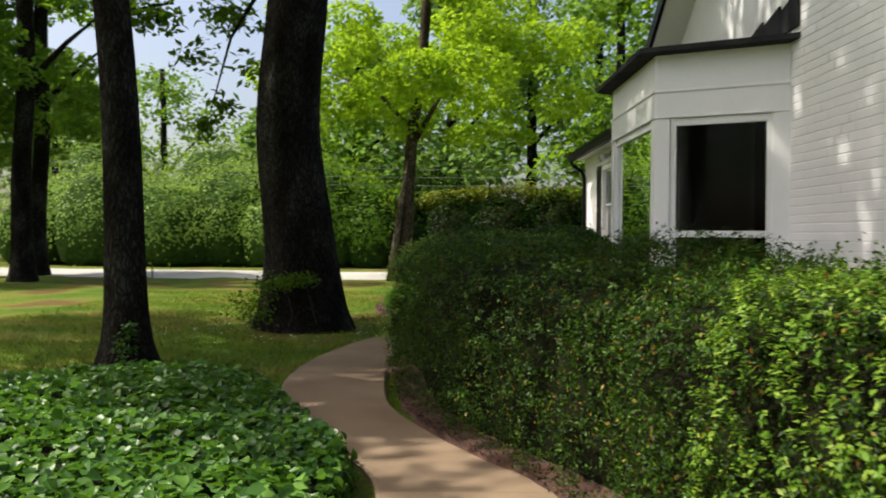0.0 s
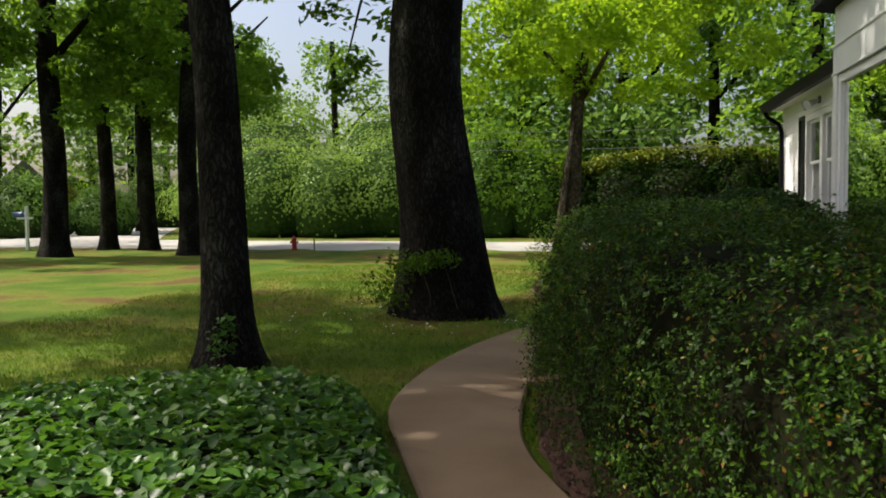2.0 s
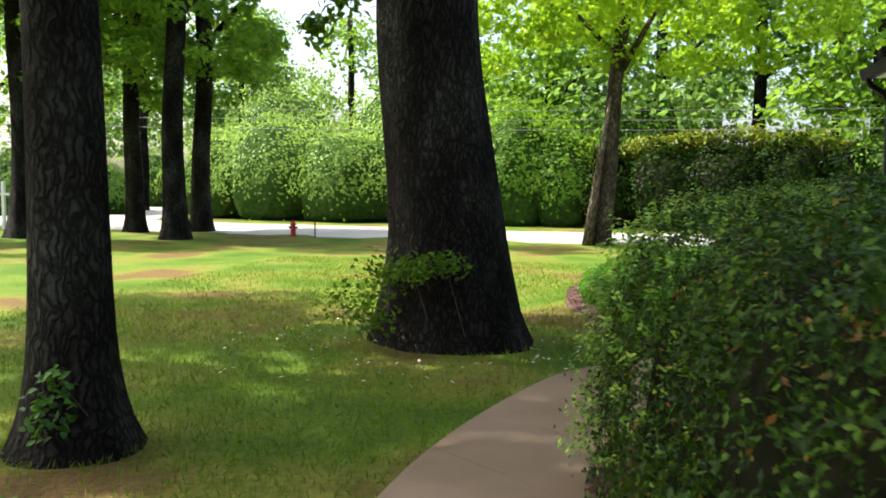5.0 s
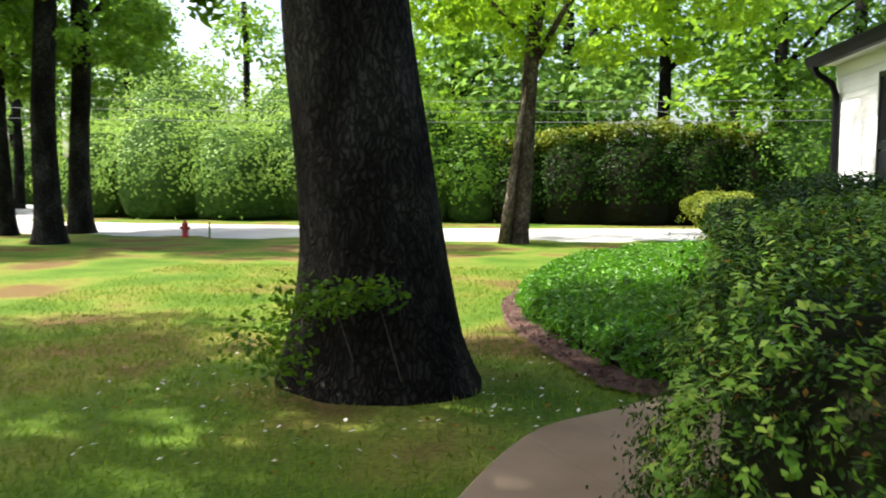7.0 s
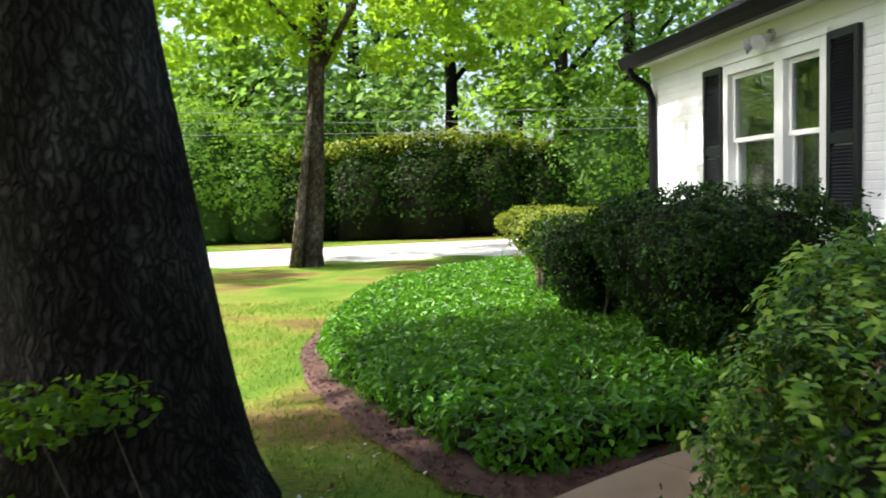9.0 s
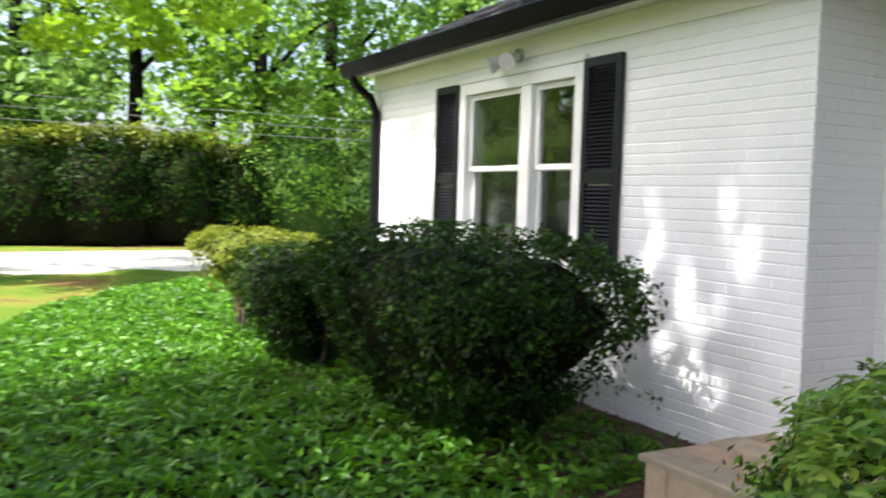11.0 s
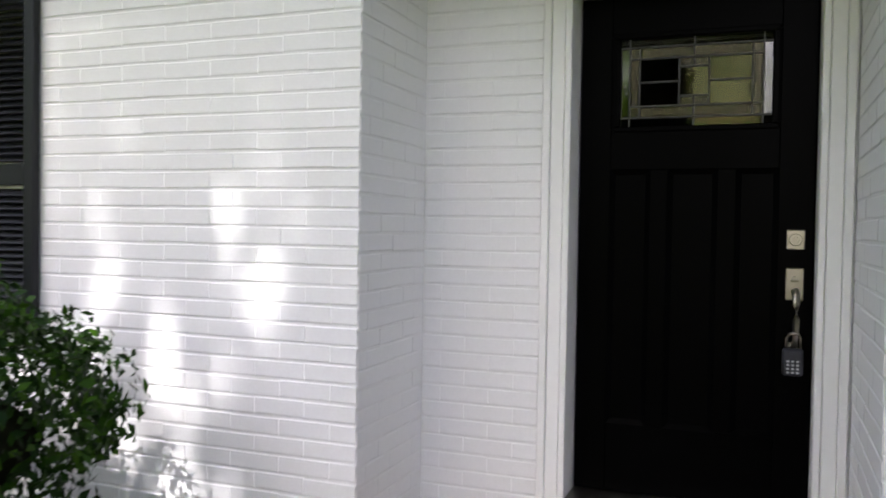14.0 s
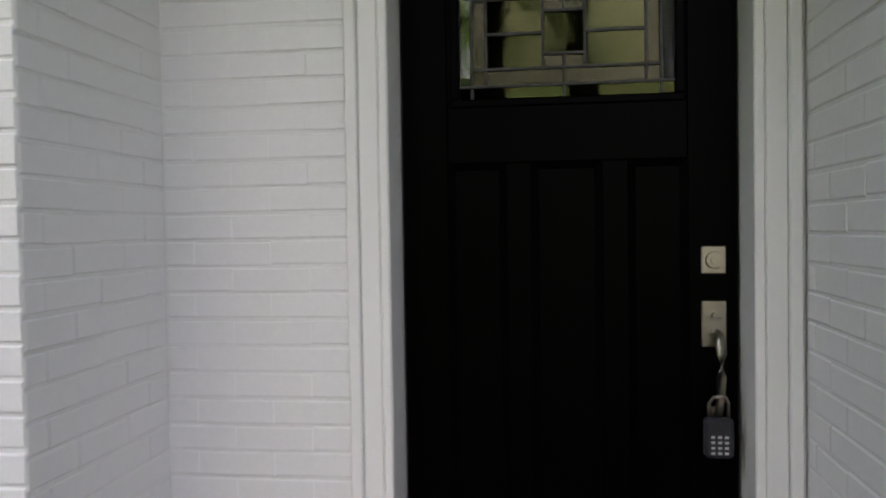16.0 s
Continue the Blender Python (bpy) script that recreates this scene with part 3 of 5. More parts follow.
shingled_roof("roof_wing", (2.9, YP - 0.1, TOP + 0.09), (0, YE + 0.2 - YP, 0), (3.5, 0, 1.75), 24, 0.05, "dark grey asphalt shingle roof of the wing")
shingled_roof("roof_wing_rear", (9.4, YP - 0.1, TOP - 0.05), (0, YE + 0.4 - YP, 0), (-3.3, 0, 1.85), 8, 0.05, "dark grey asphalt shingle roof at the back")
shingled_roof("roof_gable_far", (2.66, YP + 0.35, GZ - 0.18), (6.6, 0, 0), (0, GY - YP - 0.35, (YP + 0.35 - GY) * 0.64), 20, 0.06, "dark grey asphalt shingle gable roof slope")
shingled_roof("roof_gable_near", (2.66, Y0 - 0.35, GZ - 0.18), (6.6, 0, 0), (0, GY - Y0 + 0.35, (YP + 0.35 - GY) * 0.64), 20, 0.06, "dark grey asphalt shingle gable roof slope")
# rake boards
for nm, ya, yb in (("rake_board", YP + 0.38, GY), ("rake_board", Y0 - 0.38, GY)):
    za, zb = GZ - 0.2, GZ - 0.2 + (YP + 0.38 - GY) * 0.64
    v = [(x, y, z + d) for x in (2.62, 2.66) for y, z in ((ya, za), (yb, zb)) for d in (-0.16, 0.03)]
    tagged(mesh_ob(nm, v, [(0, 1, 3, 2), (4, 6, 7, 5), (0, 4, 5, 1), (2, 3, 7, 6), (0, 2, 6, 4), (1, 5, 7, 3)], M_GUTTER), "black rake board of the gable", "trim", kind="structure")
    v = [(x, y, z + d) for x in (2.665, 3.0) for y, z in ((ya, za), (yb, zb)) for d in (-0.16, -0.08)]
    tagged(mesh_ob("rake_soffit", v, [(0, 1, 3, 2), (4, 6, 7, 5), (0, 4, 5, 1), (2, 3, 7, 6), (0, 2, 6, 4), (1, 5, 7, 3)], M_TRIM), "white soffit under the gable rake", "trim", kind="structure")

# gutter and downspout
prof = [(0, 0), (-0.075, 0.0), (-0.105, 0.05), (-0.12, 0.1), (-0.108, 0.105), (-0.095, 0.06), (-0.07, 0.015), (0, 0.015)]
gy0, gy1 = YP + 0.05, YE + 0.08
v = [(2.94 + px * 1.1, y, TOP - 0.035 + pz * 1.45) for y in (gy0, gy1) for px, pz in prof]
n = len(prof)
gutter = mesh_ob("gutter", v, [(i, (i + 1) % n, n + (i + 1) % n, n + i) for i in range(n)] + [tuple(range(n))[::-1], tuple(range(n, 2 * n))], M_GUTTER)
tagged(gutter, "black metal gutter along the eave", "gutter", kind="structure")
tagged(boxes("fascia", [(2.942, 2.952, YP, YE + 0.08, TOP - 0.03, TOP + 0.1)], M_GUTTER, bevel=0.002), "black fascia board behind the gutter", "trim", kind="structure")


def rect_tube(name, pts, w, d, material, parent=None):
    verts, faces = [], []
    for i, p in enumerate(pts):
        p = Vector(p)
        a = (Vector(pts[min(i + 1, len(pts) - 1)]) - Vector(pts[max(i - 1, 0)])).normalized()
        side = Vector((0, 1, 0))
        up = a.cross(side).normalized()
        for sx, sy in ((-1, -1), (-0.7, -1), (0.7, -1), (1, -1), (1, 1), (0.7, 1), (-0.7, 1), (-1, 1)):
            verts.append(p + side * sx * w / 2 + up * sy * d / 2 * (1 if abs(sx) == 1 else 1.12))
    for i in range(len(pts) - 1):
        for k in range(8):
            faces.append((i * 8 + k, i * 8 + (k + 1) % 8, (i + 1) * 8 + (k + 1) % 8, (i + 1) * 8 + k))
    faces += [tuple(range(8))[::-1], tuple(range(len(verts) - 8, len(verts)))]
    return mesh_ob(name, verts, faces, material, False, parent)


YDS = 16.45
dsp = rect_tube("downspout", [(2.88, YDS, TOP - 0.01), (2.88, YDS, TOP - 0.06), (2.91, YDS, TOP - 0.12), (3.1, YDS, TOP - 0.25), (3.16, YDS, TOP - 0.4), (3.165, YDS, 2.0), (3.165, YDS, 0.32), (3.08, YDS, 0.25), (2.95, YDS, 0.22)], 0.085, 0.065, M_GUTTER)
tagged(dsp, "black metal downspout at the corner of the wing", "downspout", kind="structure")


# ---- windows, shutters ----
def pane(name, rows, material, parent):
    ob = boxes(name, rows, material, parent, bevel=0)
    ob.visible_shadow = False
    return ob


window_1 = empty("window_1", (0, 0, 0), "white double window of paired sashes with dark panes", "window", kind="structure")
boxes("frame", [(XW - 0.035, XW + 0.1, WY0, WY0 + 0.1, WZ0, WZ1), (XW - 0.035, XW + 0.1, WY1 - 0.1, WY1, WZ0, WZ1), (XW - 0.035, XW + 0.1, WY0 + 0.1, WY1 - 0.1, WZ1 - 0.1, WZ1),
                (XW - 0.035, XW + 0.1, 13.55, 13.7, WZ0, WZ1 - 0.1), (XW - 0.05, XW - 0.002, WY0 - 0.03, WY1 + 0.03, WZ1 + 0.001, WZ1 + 0.05)], M_TRIM, window_1)
boxes("sill", [(XW - 0.07, XW + 0.1, WY0 - 0.05, WY1 + 0.05, WZ0 - 0.05, WZ0 - 0.001)], M_TRIM, window_1)
for a, b2 in ((WY0 + 0.101, 13.549), (13.701, WY1 - 0.101)):
    for z0, z1, x in ((1.96, WZ1 - 0.101, XW + 0.02), (WZ0 + 0.001, 2.0, XW + 0.05)):
        boxes("sash", [(x, x + 0.03, a, a + 0.045, z0, z1), (x, x + 0.03, b2 - 0.045, b2, z0, z1), (x, x + 0.03, a + 0.045, b2 - 0.045, z1 - 0.045, z1), (x, x + 0.03, a + 0.045, b2 - 0.045, z0, z0 + 0.045)], M_TRIM, window_1, 0.003)
        pane("pane", [(x + 0.012, x + 0.017, a + 0.04, b2 - 0.04, z0 + 0.04, z1 - 0.04)], M_GLASS, window_1)
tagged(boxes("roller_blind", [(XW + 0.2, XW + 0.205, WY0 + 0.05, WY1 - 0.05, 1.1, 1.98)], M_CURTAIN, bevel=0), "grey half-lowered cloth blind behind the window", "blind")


def shutter(y0, y1, z0, z1):
    ob = empty("shutter", (XW - 0.03, (y0 + y1) / 2, z0), "black louvred wooden shutter beside the window", "shutter", "shutters of the window")
    x0, x1 = XW - 0.05, XW - 0.008
    mid = z0 + (z1 - z0) * 0.44
    adopt(ob, boxes("stile", [(x0, x1, y0, y0 + 0.055, z0, z1), (x0, x1, y1 - 0.055, y1, z0, z1), (x0, x1, y0 + 0.055, y1 - 0.055, z0, z0 + 0.09), (x0, x1, y0 + 0.055, y1 - 0.055, z1 - 0.07, z1),
                              (x0, x1, y0 + 0.055, y1 - 0.055, mid - 0.045, mid + 0.045)], M_SHUTTER))
    zz = z0 + 0.105
    shared = None
    while zz < z1 - 0.085:
        if abs(zz - mid) > 0.058:
            if shared is None:
                v = [(dx, y, dz) for y in (y0 + 0.053, y1 - 0.053) for dx, dz in ((-0.018, -0.014), (-0.012, -0.017), (0.016, 0.012), (0.01, 0.016))]
                shared = mesh_ob("slat", v, [(0, 1, 2, 3), (7, 6, 5, 4), (0, 4, 5, 1), (1, 5, 6, 2), (2, 6, 7, 3), (3, 7, 4, 0)], M_SHUTTER)
                sl = shared
            else:
                sl = new("slat", shared.data)
            sl.location = (XW - 0.028, 0, zz)
            adopt(ob, sl)
        zz += 0.029
    return ob


shutter(12.48, 12.885, 1.22, 2.75)
shutter(14.68, 15.1, 1.22, 2.75)

# flood light on the frieze
fl = empty("flood_light", (XW - 0.02, 13.75, 2.87), "chrome twin-head flood light above the window", "lamp")
bm = bmesh.new()
add_cyl(bm, (XW - 0.02, 13.75, 2.89), (XW - 0.05, 13.75, 2.89), 0.06, 0.055, 20)
adopt(fl, bm_ob("base", bm, M_CHROME, smooth=False))
for dy in (-0.075, 0.085):
    bm = bmesh.new()
    a = Vector((XW - 0.05, 13.75 + dy * 0.35, 2.885))
    d = Vector((-0.75, dy * 5.5, -0.35)).normalized()
    add_cyl(bm, a, a + d * 0.06, 0.018, 0.018, 10)
    add_cyl(bm, a + d * 0.06, a + d * 0.14, 0.038, 0.042, 16)
    add_cyl(bm, a + d * 0.14, a + d * 0.22, 0.042, 0.075, 16)
    adopt(fl, bm_ob("lamp_head", bm, M_PALEKEY))

# ---- bay window ----
bay = empty("bay_window", (2.4, 7.0, 0), "white boarded bay with large dark panes and a shingled roof", "bay window", kind="structure")


def bay_side(p, q, wide=0.14):
    """One canted or front side of the bay: boards, posts, a window of two sashes."""
    p, q = Vector((*p, 0)), Vector((*q, 0))
    d = (q - p).normalized()
    out = Vector((d.y, -d.x, 0))
    if out.x > 0:
        out = -out
    L = (q - p).length
    m = Matrix((( d.x, -out.x, 0, p.x), (d.y, -out.y, 0, p.y), (0, 0, 1, 0), (0, 0, 0, 1)))

    def put(name, rows, material, bevel=0.004):
        ob = boxes(name, rows, material, None, bevel)
        ob.data.transform(m)
        ob.data.update()
        ob.parent = bay
        ob.matrix_parent_inverse = Matrix.Translation(-bay.location)
        return ob

    put("panel", [(0.001, L - 0.001, 0.0, 0.1, 0.0, 0.78)], M_TRIM)
    put("frieze", [(0.001, L - 0.001, 0.0, 0.1, 2.45, 2.68), (0.001, L - 0.001, 0.012, 0.1, 2.685, 3.02), (-0.005, L + 0.005, -0.015, 0.03, 2.66, 2.684), (-0.005, L + 0.005, -0.012, 0.012, 2.43, 2.449)], M_TRIM)
    put("post", [(0.0, wide, 0.0, 0.1, 0.781, 2.43), (L - wide, L, 0.0, 0.1, 0.781, 2.43)], M_TRIM)
    a, b2 = wide + 0.001, L - wide - 0.001
    put("frame", [(a, a + 0.05, 0.02, 0.09, 0.781, 2.43), (b2 - 0.05, b2, 0.02, 0.09, 0.781, 2.43), (a + 0.05, b2 - 0.05, 0.02, 0.09, 2.36, 2.43), (a + 0.05, b2 - 0.05, 0.02, 0.09, 0.781, 0.85)], M_TRIM)
    if L < 1.5:
        put("meeting_rail", [(a + 0.051, b2 - 0.051, 0.03, 0.08, 1.36, 1.42)], M_TRIM)
    g = put("pane", [(a + 0.04, b2 - 0.04, 0.05, 0.056, 0.84, 2.37)], M_SCREEN if L < 1.5 else M_GLASS, 0)
    g.visible_shadow = False


bay_side(BA, BB)
bay_side(BB, BC, 0.12)
bay_side(BC, BD)
# bay roof: three flared slopes up to the gable wall
ez, tz, ov = 3.03, 3.12, 0.16
lowp = [(XM, BA[1] - 0.2), (BB[0] - ov, BB[1] - 0.1), (BC[0] - ov, BC[1] + 0.1), (XM, BD[1] + 0.2)]
midp = [(XM, BA[1] + 0.1), (BB[0] + 0.3, BB[1] + 0.12), (BC[0] + 0.3, BC[1] - 0.12), (XM, BD[1] - 0.1)]
topp = [(XM, BA[1] + 0.4), (XM - 0.02, BB[1] + 0.3), (XM - 0.02, BC[1] - 0.3), (XM, BD[1] - 0.4)]
v = [(x, y, ez - 0.03) for x, y in lowp] + [(x, y, ez + 0.015) for x, y in lowp] + [(x, y, ez + 0.06) for x, y in midp] + [(x, y, tz + 0.12) for x, y in topp]
f = [(r * 4 + i, r * 4 + i + 1, r * 4 + 5 + i, r * 4 + 4 + i) for r in range(3) for i in range(3)]
bay_roof = mesh_ob("roof", v, f + [(0, 1, 2, 3)], M_SHINGLE)
bay_roof.parent = bay
bay_roof.matrix_parent_inverse = Matrix.Translation(-bay.location)
# stepped flashing against the gable
saw = [(5.36, 3.1), (5.36, 3.4), (5.72, 3.3), (5.74, 3.36), (6.1, 3.27), (6.12, 3.32), (6.5, 3.22), (7.1, 3.2), (7.1, 3.1)]
n = len(saw)
fl2 = mesh_ob("flashing", [(x, y, z) for x in (XM - 0.03, XM - 0.008) for y, z in saw], [tuple(range(n)), tuple(range(n, 2 * n))[::-1]] + [(i, n + i, n + (i + 1) % n, (i + 1) % n) for i in range(n)], M_SHINGLE)
fl2.parent = bay
fl2.matrix_parent_inverse = Matrix.Translation(-bay.location)
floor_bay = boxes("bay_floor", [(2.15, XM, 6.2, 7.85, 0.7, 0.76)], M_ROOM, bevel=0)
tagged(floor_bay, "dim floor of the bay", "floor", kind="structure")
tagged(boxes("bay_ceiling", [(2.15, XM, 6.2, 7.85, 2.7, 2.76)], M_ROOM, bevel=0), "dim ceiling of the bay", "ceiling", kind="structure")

# ---- porch, door ----
porch = empty("porch", (0, 0, 0), "raised porch slab paved with mixed brown flagstones", "porch", kind="structure")
boxes("slab", [(2.27, XB, YP + 0.002, YC, 0.05, 0.425), (2.27, XW - 0.002, YC + 0.001, 11.14, 0.05, 0.425)], M_STONE, porch, 0.01)
rng = random.Random(5)
cuts_x = [2.24, 2.48, 2.74, 2.98, 3.38, 3.835]
for i in range(5):
    ys = [YP + 0.01, YP + 0.5 + rng.uniform(-0.08, 0.08), YP + 1.05 + rng.uniform(-0.12, 0.12), YC - 0.006 if i > 3 else 11.17]
    if i == 4:
        ys[-1] = YC - 0.006
    for k in range(3):
        x0, x1, y0, y1 = cuts_x[i] + 0.008, cuts_x[i + 1] - 0.008, ys[k] + 0.008, ys[k + 1] - 0.008
        if i in (2, 3) and k == 2:
            x1 = min(x1, XW - 0.006)
        j = [rng.uniform(-0.03, 0.03) if 0 < i < 4 and k < 2 else 0 for _ in range(4)]
        z = 0.46 + rng.uniform(-0.005, 0.005)
        top = [(x0, y0), (x1, y0), (x1, y1), (x0, y1)]
        cx, cy = (x0 + x1) / 2, (y0 + y1) / 2
        v = [(x, y, 0.424) for x, y in top] + [(x, y, z - 0.008) for x, y in top] + [(x + (cx - x) * 0.05, y + (cy - y) * 0.05, z) for x, y in top]
        mesh_ob("flagstone", v, [(a, (a + 1) % 4, 4 + (a + 1) % 4, 4 + a) for a in range(4)] + [(4 + a, 4 + (a + 1) % 4, 8 + (a + 1) % 4, 8 + a) for a in range(4)] + [(8, 9, 10, 11)], M_STONE, False, porch)
door_step = boxes("door_step", [(XB - 0.28, XB - 0.003, DY0 - 0.05, DY1 + 0.14, 0.462, 0.575)], M_STONE, bevel=0.012)
tagged(door_step, "brown stone step below the entrance door", "step", kind="structure")
tagged(boxes("threshold", [(XB - 0.04, XD + 0.06, DY0 + 0.0, DY1, 0.576, DZ0 - 0.004)], M_NICKEL, bevel=0.004), "metal door threshold", "threshold", kind="structure")

door_1 = empty("door_1", (XD, DY0, DZ0), "black panelled entrance door with a leaded glass light", "door", kind="structure")
GY0, GY1, GZ0, GZ1 = 9.6, 10.18, 2.12, 2.475
T = 0.045
adopt(door_1, boxes("leaf", [(XD, XD + T, DY0 + 0.003, DY0 + 0.13, DZ0, DZ1 - 0.003), (XD, XD + T, DY1 - 0.13, DY1 - 0.003, DZ0, DZ1 - 0.003),
                             (XD, XD + T, DY0 + 0.13, DY1 - 0.13, GZ1 + 0.01, DZ1 - 0.003), (XD, XD + T, DY0 + 0.13, DY1 - 0.13, 1.945, GZ0 - 0.01), (XD, XD + T, DY0 + 0.13, DY1 - 0.13, DZ0, 0.9),
                             (XD, XD + T, 9.725, 9.795, 0.9, 1.945), (XD, XD + T, 9.985, 10.055, 0.9, 1.945), (XD + 0.014, XD + T - 0.01, DY0 + 0.12, DY1 - 0.12, 0.89, 1.95),
                             (XD, XD + T, DY0 + 0.13, GY0 - 0.005, GZ0 - 0.01, GZ1 + 0.01), (XD, XD + T, GY1 + 0.005, DY1 - 0.13, GZ0 - 0.01, GZ1 + 0.01)], M_BLACK, bevel=0.0025))
for y0, y1 in ((DY0 + 0.13, 9.725), (9.795, 9.985), (10.055, DY1 - 0.13)):
    v = [(XD, y0, 0.9), (XD, y1, 0.9), (XD, y1, 1.945), (XD, y0, 1.945), (XD + 0.0135, y0 + 0.02, 0.92), (XD + 0.0135, y1 - 0.02, 0.92), (XD + 0.0135, y1 - 0.02, 1.925), (XD + 0.0135, y0 + 0.02, 1.925)]
    adopt(door_1, mesh_ob("moulding", v, [(a, (a + 1) % 4, 4 + (a + 1) % 4, 4 + a) for a in range(4)], M_BLACK))
adopt(door_1, boxes("glass_frame", [(XD - 0.008, XD + 0.02, GY0 - 0.025, GY1 + 0.025, GZ1, GZ1 + 0.022), (XD - 0.008, XD + 0.02, GY0 - 0.025, GY1 + 0.025, GZ0 - 0.022, GZ0),
                                    (XD - 0.008, XD + 0.02, GY0 - 0.025, GY0, GZ0, GZ1), (XD - 0.008, XD + 0.02, GY1, GY1 + 0.025, GZ0, GZ1)], M_BLACK, bevel=0.004))
# leaded light: widths measured along the pane from its two ends
GW, GHH = GY1 - GY0, GZ1 - GZ0


def gy(u):
    return GY1 - u * GW


def gz(w):
    return GZ1 - w * GHH


cames = [("v", 0.06, 0.0, 1.0), ("v", 0.94, 0.0, 1.0), ("h", 0.1, 0.0, 1.0), ("h", 0.9, 0.0, 1.0), ("v", 0.128, 0.1, 0.9), ("v", 0.872, 0.1, 0.9), ("h", 0.23, 0.06, 0.94), ("h", 0.77, 0.06, 0.94),
         ("v", 0.397, 0.23, 0.77), ("v", 0.592, 0.23, 0.77), ("h", 0.335, 0.397, 0.592), ("h", 0.665, 0.397, 0.592), ("v", 0.495, 0.0, 0.335), ("v", 0.495, 0.665, 1.0), ("h", 0.5, 0.128, 0.397), ("h", 0.5, 0.592, 0.872)]
rows = []
for i, (k, at, a, b2) in enumerate(cames):
    e = 0.0005 * (i % 4)
    if k == "v":
        rows.append((XD + 0.003 - e, XD + 0.019 + e, gy(at) - 0.004, gy(at) + 0.004, gz(b2), gz(a)))
    else:
        rows.append((XD + 0.003 - e, XD + 0.019 + e, gy(b2), gy(a), gz(at) - 0.004, gz(at) + 0.004))
adopt(door_1, boxes("lead_came", rows, M_CAME, bevel=0.0015))
panes = [(0.06, 0.94, 0.1, 0.23, M_SEEDY), (0.06, 0.94, 0.77, 0.9, M_SEEDY), (0.06, 0.128, 0.23, 0.77, M_SEEDY), (0.872, 0.94, 0.23, 0.77, M_SEEDY), (0.128, 0.397, 0.23, 0.5, M_OLIVE), (0.128, 0.397, 0.5, 0.77, M_OLIVE),
         (0.592, 0.872, 0.23, 0.5, M_OLIVE), (0.592, 0.872, 0.5, 0.77, M_OLIVE), (0.397, 0.592, 0.23, 0.335, M_SEEDY), (0.397, 0.592, 0.665, 0.77, M_SEEDY), (0.397, 0.592, 0.335, 0.665, M_OLIVE),
         (0.0, 1.0, 0.0, 0.1, M_BEVEL), (0.0, 1.0, 0.9, 1.0, M_BEVEL), (0.0, 0.06, 0.1, 0.9, M_BEVEL), (0.94, 1.0, 0.1, 0.9, M_BEVEL)]
tilt = random.Random(8)
for u0, u1, w0, w1, m in panes:
    ob = boxes("pane", [(XD + 0.009, XD + 0.013, gy(u1) + 0.002, gy(u0) - 0.002, gz(w1) + 0.002, gz(w0) - 0.002)], m, bevel=0)
    if m is M_BEVEL:
        c = Vector((XD + 0.011, gy((u0 + u1) / 2), gz((w0 + w1) / 2)))
        r = Euler((0, (0.12 if w0 < 0.05 else -0.12) if u1 - u0 > 0.5 else 0, 0 if u1 - u0 > 0.5 else (0.1 if u0 > 0.5 else -0.1))).to_matrix().to_4x4()
        ob.data.transform(Matrix.Translation(c) @ r @ Matrix.Translation(-c))
    ob.visible_shadow = False
    adopt(door_1, ob)
# lock set
adopt(door_1, boxes("deadbolt_plate", [(XD - 0.008, XD - 0.0005, 9.473, 9.538, 1.635, 1.71)], M_NICKEL, bevel=0.003))
bm = bmesh.new()
add_cyl(bm, (XD - 0.0085, 9.505, 1.672), (XD - 0.022, 9.505, 1.672), 0.024, 0.021, 24)
add_cyl(bm, (XD - 0.022, 9.505, 1.672), (XD - 0.026, 9.505, 1.672), 0.012, 0.011, 16)
adopt(door_1, bm_ob("deadbolt", bm, M_NICKEL))
adopt(door_1, boxes("handle_plate", [(XD - 0.008, XD - 0.0005, 9.473, 9.538, 1.44, 1.564)], M_NICKEL, bevel=0.003))
bm = bmesh.new()
add_cyl(bm, (XD - 0.0085, 9.505, 1.525), (XD - 0.03, 9.505, 1.525), 0.009, 0.008, 12)
add_box(bm, XD - 0.045, XD - 0.022, 9.492, 9.518, 1.515, 1.522, 0.002)
adopt(door_1, bm_ob("thumb_latch", bm, M_NICKEL))
adopt(door_1, tube("handle", [(XD - 0.006, 9.505, 1.475), (XD - 0.035, 9.503, 1.478), (XD - 0.06, 9.5, 1.465), (XD - 0.07, 9.498, 1.43), (XD - 0.066, 9.498, 1.37), (XD - 0.058, 9.5, 1.3), (XD - 0.04, 9.503, 1.265), (XD - 0.006, 9.505, 1.262)],
                   [0.012, 0.013, 0.014, 0.013, 0.0125, 0.011, 0.011, 0.012], M_NICKEL, 12))
adopt(door_1, boxes("handle_foot", [(XD - 0.008, XD - 0.0005, 9.488, 9.522, 1.245, 1.28)], M_NICKEL, bevel=0.003))
lockbox = empty("key_lockbox", (XD - 0.06, 9.505, 1.17), "black keypad key safe hanging from the door handle", "lockbox")
adopt(lockbox, boxes("case", [(XD - 0.085, XD - 0.045, 9.47, 9.545, 1.16, 1.265)], M_LOCK, bevel=0.009))
adopt(lockbox, tube("shackle", [(XD - 0.064, 9.482, 1.262), (XD - 0.064, 9.482, 1.3), (XD - 0.074, 9.49, 1.318), (XD - 0.082, 9.505, 1.322), (XD - 0.074, 9.52, 1.318), (XD - 0.064, 9.53, 1.3), (XD - 0.064, 9.53, 1.262)], [0.005] * 7, M_NICKEL, 8))
